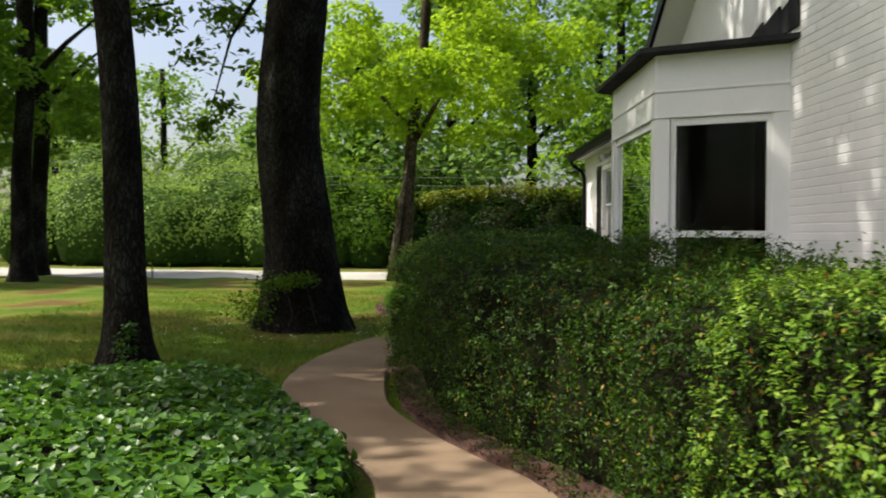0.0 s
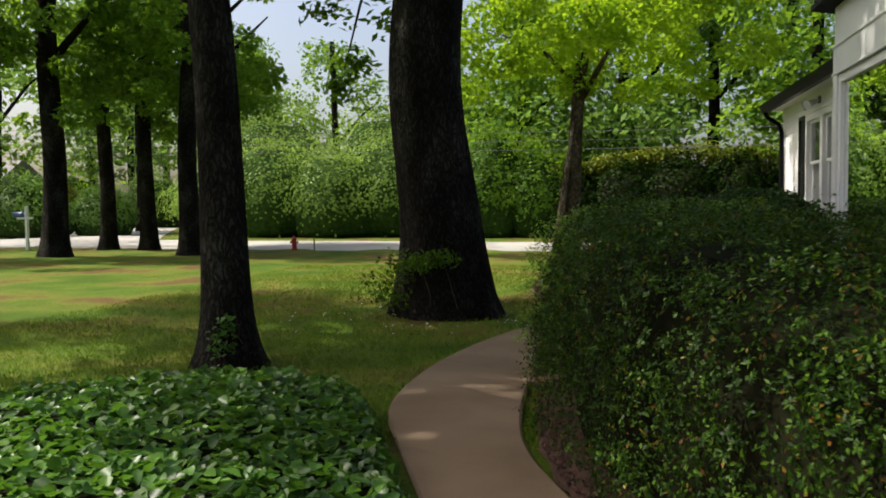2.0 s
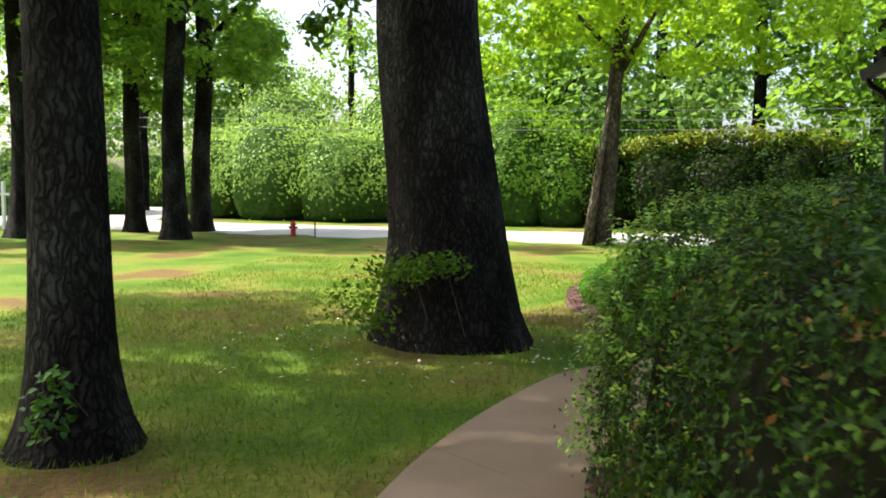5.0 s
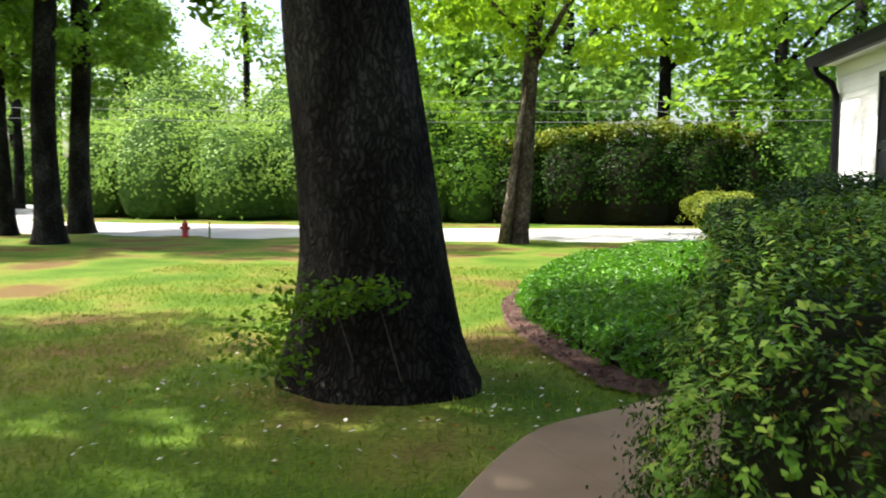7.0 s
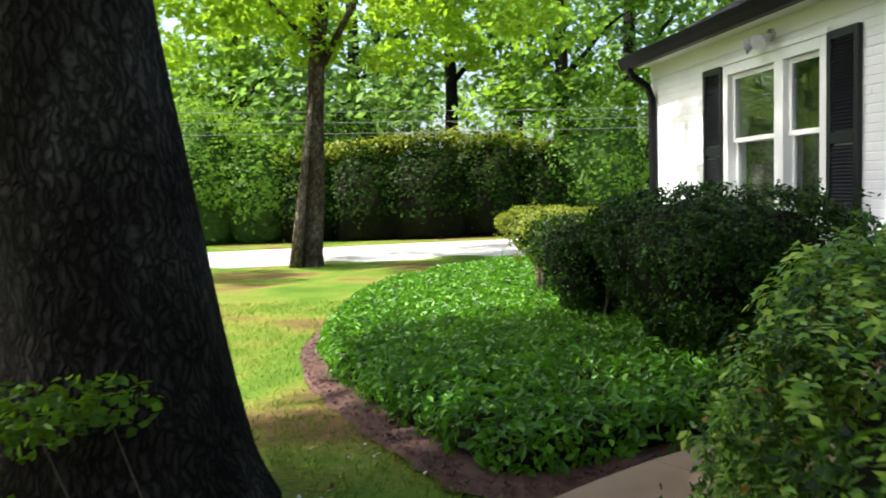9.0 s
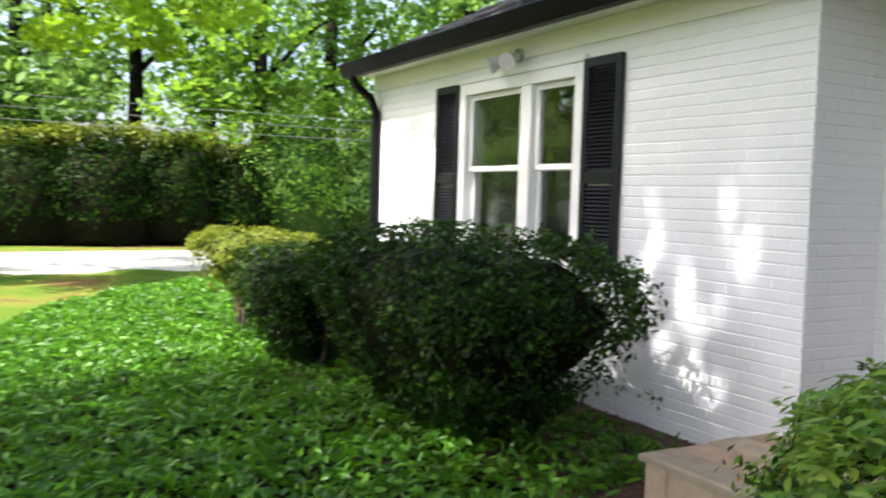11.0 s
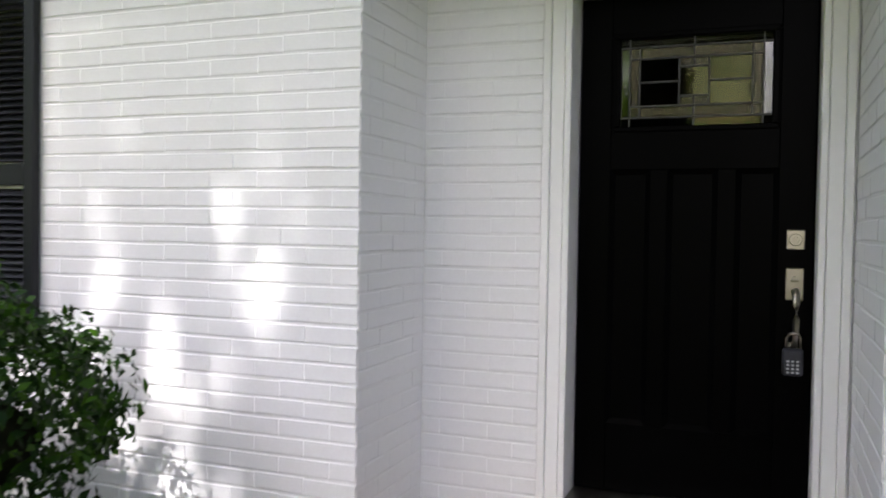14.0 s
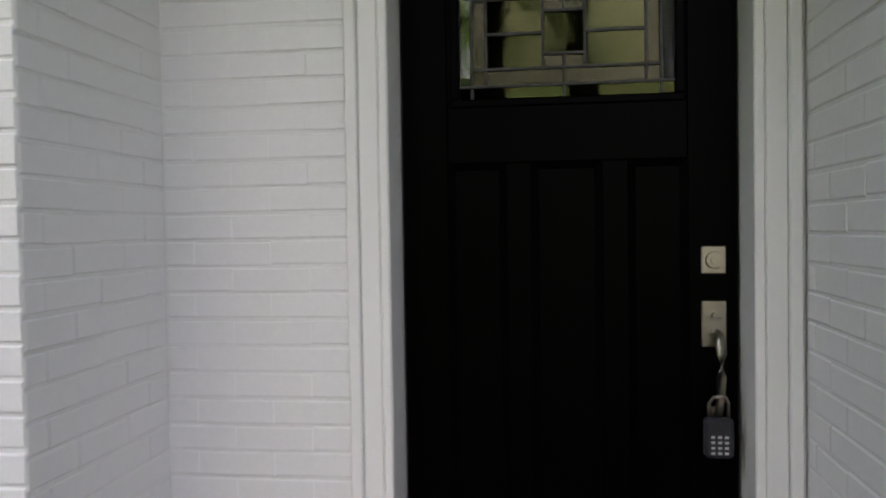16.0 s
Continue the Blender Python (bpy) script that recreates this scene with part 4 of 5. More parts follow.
adopt(lockbox, boxes("keypad", [(XD - 0.088, XD - 0.0855, 9.485 + c * 0.017, 9.495 + c * 0.017, 1.172 + r * 0.014, 1.178 + r * 0.014) for r in range(4) for c in range(3)], M_PALEKEY, bevel=0.0008))
# door casing: stepped moulding
cas = [(XB - 0.022, XD + 0.05, DY1 + 0.004, DY1 + 0.03, DZ0 - 0.04, DZ1 + 0.03), (XB - 0.016, XB - 0.001, DY1 + 0.031, DY1 + 0.085, DZ0 - 0.1, DZ1 + 0.085), (XB - 0.028, XB - 0.001, DY1 + 0.086, DY1 + 0.118, DZ0 - 0.1, DZ1 + 0.118),
       (XB - 0.022, XD + 0.05, DY0 - 0.03, DY0 - 0.004, DZ0 - 0.04, DZ1 + 0.03), (XB - 0.016, XB - 0.001, DY0 - 0.085, DY0 - 0.031, DZ0 - 0.1, DZ1 + 0.085), (XB - 0.028, XB - 0.001, DY0 - 0.118, DY0 - 0.086, DZ0 - 0.1, DZ1 + 0.118),
       (XB - 0.022, XD + 0.05, DY0 - 0.004, DY1 + 0.004, DZ1 + 0.003, DZ1 + 0.03), (XB - 0.016, XB - 0.001, DY0 - 0.031, DY1 + 0.031, DZ1 + 0.031, DZ1 + 0.085), (XB - 0.028, XB - 0.001, DY0 - 0.086, DY1 + 0.086, DZ1 + 0.086, DZ1 + 0.118)]
tagged(boxes("door_casing", cas, M_TRIM, bevel=0.004), "white stepped wooden door casing", "trim", kind="structure")

# ---- trees ----
def crown_points(centres, count, seed, hollow=0.55):
    """Leaves in clumps about the given (x, y, z, radius, flat) centres."""
    g = np.random.default_rng(seed)
    C = np.array(centres, float)
    w = C[:, 3] ** 2
    i = g.choice(len(C), count, p=w / w.sum())
    d = g.normal(0, 1, (count, 3))
    d /= np.linalg.norm(d, axis=1)[:, None]
    r = C[i, 3] * (hollow + (1 - hollow) * g.random(count) ** 0.7)
    P = C[i, :3] + d * r[:, None] * np.column_stack([np.ones(count), np.ones(count), C[i, 4]])
    keep = lump(P, 1.1, seed) + g.normal(0, 0.35, count) > -0.45
    P, d = P[keep], d[keep]
    return P, d * 0.4 + np.array([0, 0, 0.8])


def tree(name, base, radius, lean, height, flare, bark, label, leaves, crown, count, size, seed, limbs=(), group="", rings=26, bend=None, sides=32):
    """crown: clump centres relative to the base; limbs: lists of points relative to the base."""
    x, y = base
    z = gh(x, y) - 0.05
    ob = empty(name, (x, y, z), label, "tree", group)
    pts, radii = [], []
    for k in range(rings + 1):
        t = (k / rings) ** 2.0
        h = height * t
        sway = lean[0] * h / 4
        if bend:
            sway = sum(float(np.interp(h + o, [p[0] for p in bend], [p[1] for p in bend])) for o in (-0.4, -0.2, 0, 0.2, 0.4)) / 5
        pts.append((x + sway + 0.05 * math.sin(h * 0.9 + seed), y + lean[1] * h / 4 + 0.05 * math.cos(h * 0.8 + seed), z + h))
        radii.append(radius * (1 - 0.35 * t) * (1 + flare * math.exp(-h / (radius * 1.15)) + 0.12 * math.exp(-h / 1.6)))
    adopt(ob, tube("trunk", pts, radii, bark, sides, None, 0.045, seed, True))
    for k, limb in enumerate(limbs):
        q = [(x + a, y + b2, z + c) for a, b2, c in limb]
        r0 = radius * (0.7 if limb[0][2] == 0.0 else 0.42)
        adopt(ob, tube("limb", q, [r0 * (1 - 0.8 * i / (len(q) - 1)) for i in range(len(q))], M_BARK_SUNLIT if limb[0][2] == 0.0 else bark, 8, None, 0.05, seed + k))
    if count:
        P, N = crown_points([(x + a, y + b2, z + c, r, f) for a, b2, c, r, f in crown], count, seed)
        adopt(ob, leaf_cloud("crown", P, N, size, size * 0.62, leaves, seed, fancy=False, spread=0.7))
    return ob


def crown(seed, n, cx, cy, cz, rx, ry, rz, r, flat=0.6):
    g = random.Random(seed)
    out = []
    for _ in range(n):
        a, u, v = g.uniform(0, 6.283), math.sqrt(g.random()), g.uniform(-1, 1)
        out.append((cx + rx * u * math.cos(a), cy + ry * u * math.sin(a), cz + rz * v, r * g.uniform(0.6, 1.25), flat))
    return out


# the tree beside the ivy, and the great oak at the bend
# crown clumps seeded 8 to 12 are unseen, added to block sun and sky
tree("oak_tree", (-3.12, 7.2), 0.2, (-0.34, 0.1), 13, 0.8, M_BARK, "tall dark-barked oak at the edge of the ivy", M_OAK,
     crown(1, 40, -3.8, 0.9, 10.8, 5.0, 3.6, 1.6, 1.4) + crown(10, 13, -4.4, -1.7, 11.2, 2.2, 1.8, 0.9, 1.15) + crown(9, 20, 1.6, -4.6, 11.6, 3.0, 3.6, 1.2, 1.5) + crown(2, 7, -3.2, 4.0, 6.4, 1.5, 1.8, 0.7, 0.7), 34000, 0.25, 11,
     [[(-0.45, 0.15, 5.6), (-1.4, 1.4, 6.3), (-2.6, 3.2, 6.7), (-3.8, 4.9, 6.6)], [(-0.55, 0.2, 7.5), (-2.0, 0.4, 9.0), (-4.0, 0.8, 10.4)], [(-0.6, 0.2, 8), (1.0, -0.6, 9.6), (2.2, -1.0, 11)]])
great_oak = tree("oak_tree", (-1.9, 10.85), 0.49, (-0.4, 0.05), 15, 0.5, M_BARK, "massive old oak with flared roots in the lawn", M_OAK,
     crown(3, 44, -1.6, 0.4, 12.0, 6.2, 5.0, 1.9, 1.5) + crown(11, 13, -5.6, 2.4, 12.2, 1.4, 2.3, 0.7, 1.05) + crown(12, 4, -3.0, 1.6, 12.2, 1.4, 2.0, 0.6, 0.9) + crown(8, 26, 3.6, -3.6, 12.6, 3.4, 5.6, 1.2, 1.6) + crown(4, 5, -1.7, 3.0, 6.9, 0.9, 1.2, 0.7, 0.6), 36000, 0.25, 12,
     [[(-0.1, 0.1, 6.3), (-1.0, 1.4, 7.2), (-2.1, 3.2, 7.4)], [(-0.1, 0, 8), (1.8, -1.0, 9.8), (4, -2, 11.5)], [(-0.1, 0.1, 7.6), (-2.6, 0.8, 9.9), (-5, 1.5, 11.6)]],
     rings=60, sides=64, bend=[(-1, 0.05), (0, 0), (1.5, -0.18), (2.7, -0.33), (3.4, -0.32), (4.9, -0.09), (7, 0.0), (15, 0.2)])
# boughs of the great oak that hang low beside its trunk
P, N = crown_points([(-3.5, 12.25, 3.45, 0.36, 0.9), (-3.1, 12.35, 4.15, 0.5, 0.7), (-3.9, 12.15, 4.25, 0.5, 0.7), (-4.5, 12.05, 4.85, 0.5, 0.6), (-5.1, 12.25, 5.1, 0.5, 0.6),
                     (-3.5, 12.45, 5.0, 0.6, 0.6), (-3.75, 12.05, 3.1, 0.26, 1.0), (-2.6, 12.3, 4.7, 0.4, 0.7)], 1500, 15, 0.1)
adopt(great_oak, leaf_cloud("low_foliage", P, N, 0.16, 0.085, M_OAK, 16, spread=0.8))
for q in ([(-2.0, 11.0, 5.9), (-2.6, 11.8, 5.6), (-3.4, 12.3, 4.6), (-3.7, 12.2, 3.4)], [(-2.0, 11.0, 5.9), (-3.2, 11.7, 5.7), (-4.4, 12.1, 5.1), (-5.2, 12.2, 5.0)]):
    adopt(great_oak, tube("bough", q, [0.07, 0.045, 0.025, 0.008], M_BARK, 7))
# the maple by the road; its pale limb from the ground imitates a sunlit side
tree("maple_tree", (-1.25, 26.6), 0.23, (0.34, 0.1), 11, 0.35, M_BARK_BROWN, "maple beside the road, sunlit trunk side made as a pale limb", M_MAPLE,
     crown(5, 30, 0.8, 0.5, 8.8, 5.4, 4.0, 2.6, 1.2) + crown(6, 12, -1.8, 0.8, 5.8, 2.8, 1.6, 1.0, 0.8) + crown(7, 8, 3.2, 0.0, 5.6, 1.6, 1.4, 0.8, 0.75), 30000, 0.2, 13,
     [[(0.5, 0.1, 4.8), (1.5, 0.0, 6.6), (2.4, 0.1, 8.6)], [(0.5, 0.1, 5.0), (-0.8, 0.4, 6.4), (-2.6, 0.8, 7.2)], [(-0.32, -0.22, 0.0), (-0.17, -0.22, 1.2), (0.06, -0.18, 3.0), (0.32, -0.03, 4.6)]])
for k, (bx, by, r) in enumerate([(-16.9, 23.4, 0.36), (-18.0, 27.8, 0.27), (-16.45, 27.9, 0.28), (-13.0, 24.6, 0.31), (-14.6, 29.0, 0.31), (-21.0, 20.0, 0.3)]):
    tree("oak_tree", (bx, by), r, (0.02 * k, 0.0), 14, 0.5, M_BARK, "straight brown-barked tree at the far lawn edge", M_TREE,
         crown(20 + k, 18, 0, 0, 8.8, 2.8, 2.8, 3.2, 1.2) + crown(40 + k, 7, 0.4, 0.3, 5.2, 2.0, 2.0, 0.9, 0.6), 9000, 0.26, 30 + k,
         [[(0, 0, 6), (1.2, 0.5, 7.6), (2.2, 0.8, 8.6)]], "trees along the far lawn")

# trees added out of view only to shade the garden
for k, (bx, by, h) in enumerate([(-12.4, 9.4, 11.5), (-9.0, -8.0, 11.0)]):
    tree("oak_tree", (bx, by), 0.3, (0.05, 0.0), 14, 0.5, M_BARK, "tall unseen oak added to shade the garden", M_OAK,
         crown(60 + k, 20, 0, 0, h, 3.8, 3.8, 2.2, 1.3), 8000, 0.26, 70 + k)


def woodland_tree(x, y, h, r, seed, leaves, size, count, low=0.25, dark=False):
    g = random.Random(seed)
    z = gh(x, y)
    cl = []
    for k in range(26):
        t = g.uniform(low, 1.0)
        a = g.uniform(0, 6.283)
        w = r * math.sin(math.pi * min(1, 0.18 + 0.8 * t)) * g.uniform(0.3, 1.0)
        cl.append((w * math.cos(a), w * math.sin(a), h * t, r * g.uniform(0.3, 0.5), 0.65))
    return tree("woodland_tree", (x, y), 0.02 * h, (g.uniform(-0.1, 0.1), 0), h * 0.92, 0.3, M_BARK, "tall leafy tree of the wood across the road, some added unseen", leaves, cl, count, size, seed,
                [[(0, 0, h * 0.4), (r * 0.4, 0.2, h * 0.55), (r * 0.7, 0.2, h * 0.62)]], "woodland trees", 8)


g = random.Random(77)
# The last three, behind the start, are added unseen to darken pane reflections.
spots = [(-9.5, 47, 9), (-4.5, 43, 13), (0.5, 42, 15), (5, 44, 16), (9, 40, 15), (13, 43, 17), (17, 38, 15), (21, 42, 17), (26, 38, 16), (31, 33, 16), (35, 27, 16), (-24.5, 52, 12), (-29, 48, 14), (-36, 44, 16), (-43, 40, 16),
         (-50, 34, 16), (-22, 66, 16), (-12.5, 66, 14), (-5, 60, 17), (3, 58, 19), (11, 56, 20), (19, 54, 20), (27, 50, 20), (36, 44, 20), (-42, 62, 17), (-52, 52, 18), (-62, 44, 18), (38, 16, 16), (40, 5, 16),
         (-36, 10, 15), (-40, -4, 16), (-30, -16, 16), (-16, -22, 15), (0, -26, 15), (-46, 22, 16), (14, -24, 15), (-28, 30, 13), (-36, 24, 14), (-37, 60, 15), (-32, 70, 16), (-42, 74, 18), (-28, 60, 12), (-4.5, -13, 13), (3, -14, 14), (9, -11, 13)]
for k, (x, y, h) in enumerate(spots):
    woodland_tree(x, y, h, h * 0.33, 100 + k, (M_FAR, M_TREE, M_FAR)[k % 3], 0.42, 5200 if y > 30 else 2000)


def bush(name, at, rx, ry, h, leaves, size, count, label, seed, core=0.78, group=""):
    x, y = at
    z = gh(x, y)
    ob = empty(name, (x, y, z), label, "bush", group)
    g = np.random.default_rng(seed)
    d = g.normal(0, 1, (count, 3))
    d[:, 2] = np.abs(d[:, 2]) - 0.15
    d /= np.linalg.norm(d, axis=1)[:, None]
    k = 1 + 0.16 * lump(d * 3 + seed, 1.3, seed) + 0.1 * lump(d * 8, 1.0, seed + 2) + g.normal(0, 0.04, count)
    k *= np.where(g.random(count) < 0.3, g.uniform(0.75, 1.0, count), 1)
    P = np.column_stack([x + d[:, 0] * rx * k, y + d[:, 1] * ry * k, np.maximum(z + 0.03, z + h * 0.32 + d[:, 2] * h * 0.68 * k)])
    adopt(ob, leaf_cloud("leaves", P, d + np.array([0, 0, 0.5]), size, size * 0.6, leaves, seed, spread=1.0))
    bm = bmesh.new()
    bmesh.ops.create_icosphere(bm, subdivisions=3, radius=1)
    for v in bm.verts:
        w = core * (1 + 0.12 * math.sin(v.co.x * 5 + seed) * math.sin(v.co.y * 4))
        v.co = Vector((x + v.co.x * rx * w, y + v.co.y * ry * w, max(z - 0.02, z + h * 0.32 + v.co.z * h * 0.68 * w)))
    adopt(ob, bm_ob("core", bm, M_SHADE_CORE if leaves is M_DARKBUSH else M_INNER_SHADE))
    return ob


for k, (x, y, r, h, m) in enumerate([(-20.0, 41.0, 2.6, 4.2, M_BUSH), (-16.5, 40.0, 2.8, 5.0, M_BUSH), (-13.0, 39.2, 2.4, 4.4, M_BUSH), (-10.0, 39.6, 2.3, 5.2, M_BUSH), (-7.4, 38.4, 1.9, 4.2, M_BUSH), (-5.2, 38.0, 1.7, 5.0, M_TREE),
                                     (-3.2, 38.2, 1.8, 4.2, M_TREE), (-18.5, 45, 3.4, 7.0, M_BUSH), (-12.0, 45, 3.2, 7.0, M_BUSH), (-6.0, 45, 3, 7.5, M_TREE), (0.4, 40.5, 2.0, 6.0, M_TREE), (9.8, 37.5, 2.2, 5.0, M_TREE), (12.6, 37.0, 2.0, 4.4, M_FAR),
                                     (15.5, 37.0, 2.3, 5.4, M_TREE), (19, 36, 2.4, 5.0, M_FAR), (23, 35.5, 2.6, 5.4, M_TREE), (27.0, 34.5, 2.8, 5.6, M_FAR), (-27.0, 41, 1.6, 2.6, M_FAR), (-30.5, 39.4, 1.8, 3.2, M_FAR), (-35, 40, 2.5, 4, M_TREE),
                                     (-40, 44, 3, 4.5, M_FAR), (-46, 38, 3, 4.5, M_TREE), (31, 29, 2.6, 5, M_FAR), (33, 22, 2.6, 5, M_TREE), (-38, 54, 2.6, 4.2, M_TREE), (-33, 56, 2.4, 4, M_FAR), (-42, 52, 2.2, 2.2, M_FAR)]):
    bush("bush", (x, y), r * 1.15, r, h, m, 0.18, 3700, "sunlit leafy bush across the road", 200 + k, 0.82, "roadside bushes")
for k, (x, y, r, h) in enumerate([(0.8, 37.3, 1.7, 3.4), (3.0, 37.0, 1.8, 3.6), (5.3, 37.2, 1.8, 3.5), (7.4, 37.3, 1.7, 3.2), (-1.4, 37.6, 1.6, 3.0)]):
    bush("holly_bush", (x, y), r, r * 0.9, h, M_DARKBUSH, 0.16, 3500, "dark dense evergreen bush across the road", 240 + k, 0.86, "evergreen bushes")
    P, N = crown_points([(x + a, y + 0.2, gh(x, y) + h * 0.98 + 0.1 * a, 0.8, 0.55) for a in (-0.9, 0, 0.9)], 1800, 260 + k, 0.3)
    ob = empty("flowering_vine", (x, y, h * 0.9), "pale yellow-green vine over an evergreen bush", "vine", "vines over the bushes")
    adopt(ob, leaf_cloud("leaves", P, N, 0.17, 0.1, M_GOLD, 270 + k))
bush("red_bush", (-33.5, 46.0), 1.7, 1.5, 2.8, M_RED, 0.22, 1800, "dark red-leaved bush beside the side road", 290)
bush("golden_bush", (-30.6, 43.0), 0.9, 0.9, 2.9, M_GOLD, 0.2, 700, "yellow-leaved young bush beside the road", 291, 0.5)


# ---- garden masses ----
def leafy_mass(name, ctrl, height, roundness, count, label, category, leaves, length, width, seed, rough, core=0.1, base=0.0, extra=None, fancy=True, spread=0.55, per=8, shape=None, gaps=9.0):
    poly = curve_pts(ctrl, per)
    c = poly.mean(0)
    ob = empty(name, (c[0], c[1], base), label, category)
    P, N = mass_points(poly, height, roundness, count, seed, rough)
    keep = (lump(P, 4.2, seed + 1) + 0.5 * lump(P, 11, seed)) > -gaps
    P, N = P[keep], N[keep]
    if shape:
        P[:, 2] *= shape(P[:, 1])
    P[:, 2] = np.maximum(P[:, 2], 0.015) + base
    adopt(ob, leaf_cloud("leaves", P, N, length, width, leaves, seed, fancy=fancy, spread=spread, extra=extra))
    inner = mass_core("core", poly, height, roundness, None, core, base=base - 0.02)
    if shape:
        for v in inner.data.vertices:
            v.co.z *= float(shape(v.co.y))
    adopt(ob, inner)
    return ob, poly


def hedge_shape(y):
    """The hedge is lower at its near end, and uneven."""
    return 0.86 + 0.07 * smooth_step(3.0, 5.2, y) + 0.03 * np.sin(np.asarray(y) * 1.7) + 0.01 * smooth_step(8.0, 8.8, y)


HEDGE = [(1.15, -0.6), (1.22, 0.8), (1.0, 2.0), (0.72, 2.9), (0.15, 4.1), (-0.14, 5.1), (-0.27, 6.4), (-0.4, 7.3), (-0.27, 7.95), (0.12, 8.6), (0.58, 9.12), (0.95, 9.4), (1.5, 9.46), (1.85, 9.2), (1.8, 8.6), (1.8, 7), (1.8, 5.8), (2.5, 4.9), (2.7, 3), (2.7, 0.8), (2.2, -0.7)]
hedge, hedge_poly = leafy_mass("clipped_hedge", HEDGE, 1.36, 0.42, 80000, "dense clipped azalea hedge with a few brown leaves", "hedge", M_HEDGE, 0.027, 0.0135, 301, 0.14, 0.16, extra=(M_HEDGE_DRY, 0.04), shape=hedge_shape, gaps=0.22, fancy=False)
# loose sprigs that stand out of the clipped faces
g = np.random.default_rng(31)
P, N = mass_points(hedge_poly, 1.36, 0.42, 2300, 302, 0.12)
P[:, 2] *= hedge_shape(P[:, 1])
SP, SN, SA = [], [], []
for p, n in zip(P, N):
    if p[2] < 0.2 or g.random() < 0.35:
        continue
    d = n + g.normal(0, 0.35, 3) + np.array([0, 0, 0.6])
    d /= np.linalg.norm(d)
    tip = p + d * g.uniform(0.01, 0.07)
    for _ in range(10):
        a = g.normal(0, 1, 3)
        a = a - d * (a @ d) * 0.5
        a /= np.linalg.norm(a)
        SP.append(tip + a * 0.016)
        SN.append(np.cross(np.cross(a, d), a) + d * 0.3)
        SA.append(a)
adopt(hedge, leaf_cloud("sprigs", np.array(SP), np.array(SN), 0.031, 0.013, M_HEDGE, 303, fancy=False, spread=0.2, along=np.array(SA)))
def fresh_sunlit_growth(ctrl, count, length, low, seed):
    """Upright whorls of new leaves over a stretch of the hedge, pale to imitate sunlight."""
    poly = curve_pts(ctrl, 8)
    P, N = mass_points(poly, 1.36, 0.3, count, seed, 0.06)
    P[:, 2] *= hedge_shape(P[:, 1])
    SP, SN, SA = [], [], []
    for p, n in zip(P, N):
        if p[2] < low or g.random() < 0.2:
            continue
        d = n * 0.6 + g.normal(0, 0.25, 3) + np.array([0, 0, 0.9])
        d /= np.linalg.norm(d)
        for k in range(7):
            a = g.normal(0, 1, 3)
            a = a - d * (a @ d) + d * 0.5
            a /= np.linalg.norm(a)
            SP.append(p + d * (0.012 + 0.009 * k) * length / 0.036 + a * length * 0.45)
            SN.append(d + a * 0.2)
            SA.append(a)
    adopt(hedge, leaf_cloud("new_sunlit_growth", np.array(SP), np.array(SN), length, length * 0.45, M_FRESH_SUNLIT, seed + 1, fancy=False, spread=0.25, along=np.array(SA)))


# new growth by the entry; along the bend and at the start it paints sunlight
fresh_sunlit_growth([(0.12, 8.5), (0.55, 9.08), (0.95, 9.4), (1.5, 9.44), (1.8, 9.1), (1.6, 8.3), (0.8, 8.0)], 1100, 0.044, 0.5, 305)
fresh_sunlit_growth([(-0.38, 6.4), (-0.4, 7.3), (-0.25, 7.95), (0.12, 8.5), (0.9, 8.2), (0.9, 6.6)], 420, 0.032, 0.3, 309)
fresh_sunlit_growth([(1.13, -0.6), (1.2, 0.8), (1.05, 1.7), (1.4, 2.1), (2.5, 2.2), (2.7, 0.8), (2.2, -0.7)], 1000, 0.034, 0.25, 307)

leafy_mass("ivy_bed", [(-0.42, 2.9), (-0.72, 3.75), (-1.08, 4.7), (-1.5, 5.65), (-2.1, 5.95), (-2.9, 5.95), (-3.8, 5.2), (-5.2, 4.6), (-6.2, 2.5), (-5.5, 0.0), (-3, -1.5), (-0.9, -1.5), (-0.62, 0.6)],
           0.2, 0.14, 21000, "low bed of glossy English ivy", "ivy", M_IVY, 0.075, 0.066, 311, 0.045, 0.06, spread=0.4)
BED = [(0.05, 10.75), (-0.28, 11.4), (-0.62, 12.4), (-0.92, 13.9), (-0.88, 15.6), (-0.2, 18.6), (1.6, 21.2), (3.2, 21.6), (3.1, 18), (3.05, 14), (3.0, 11.55), (2.0, 11.3), (0.9, 11.0)]
leafy_mass("pachysandra_bed", BED, 0.21, 0.12, 30000, "low bed of bright green pachysandra", "ground cover", M_BED, 0.085, 0.034, 312, 0.06, 0.07, base=0.05, spread=0.6, gaps=0.55)


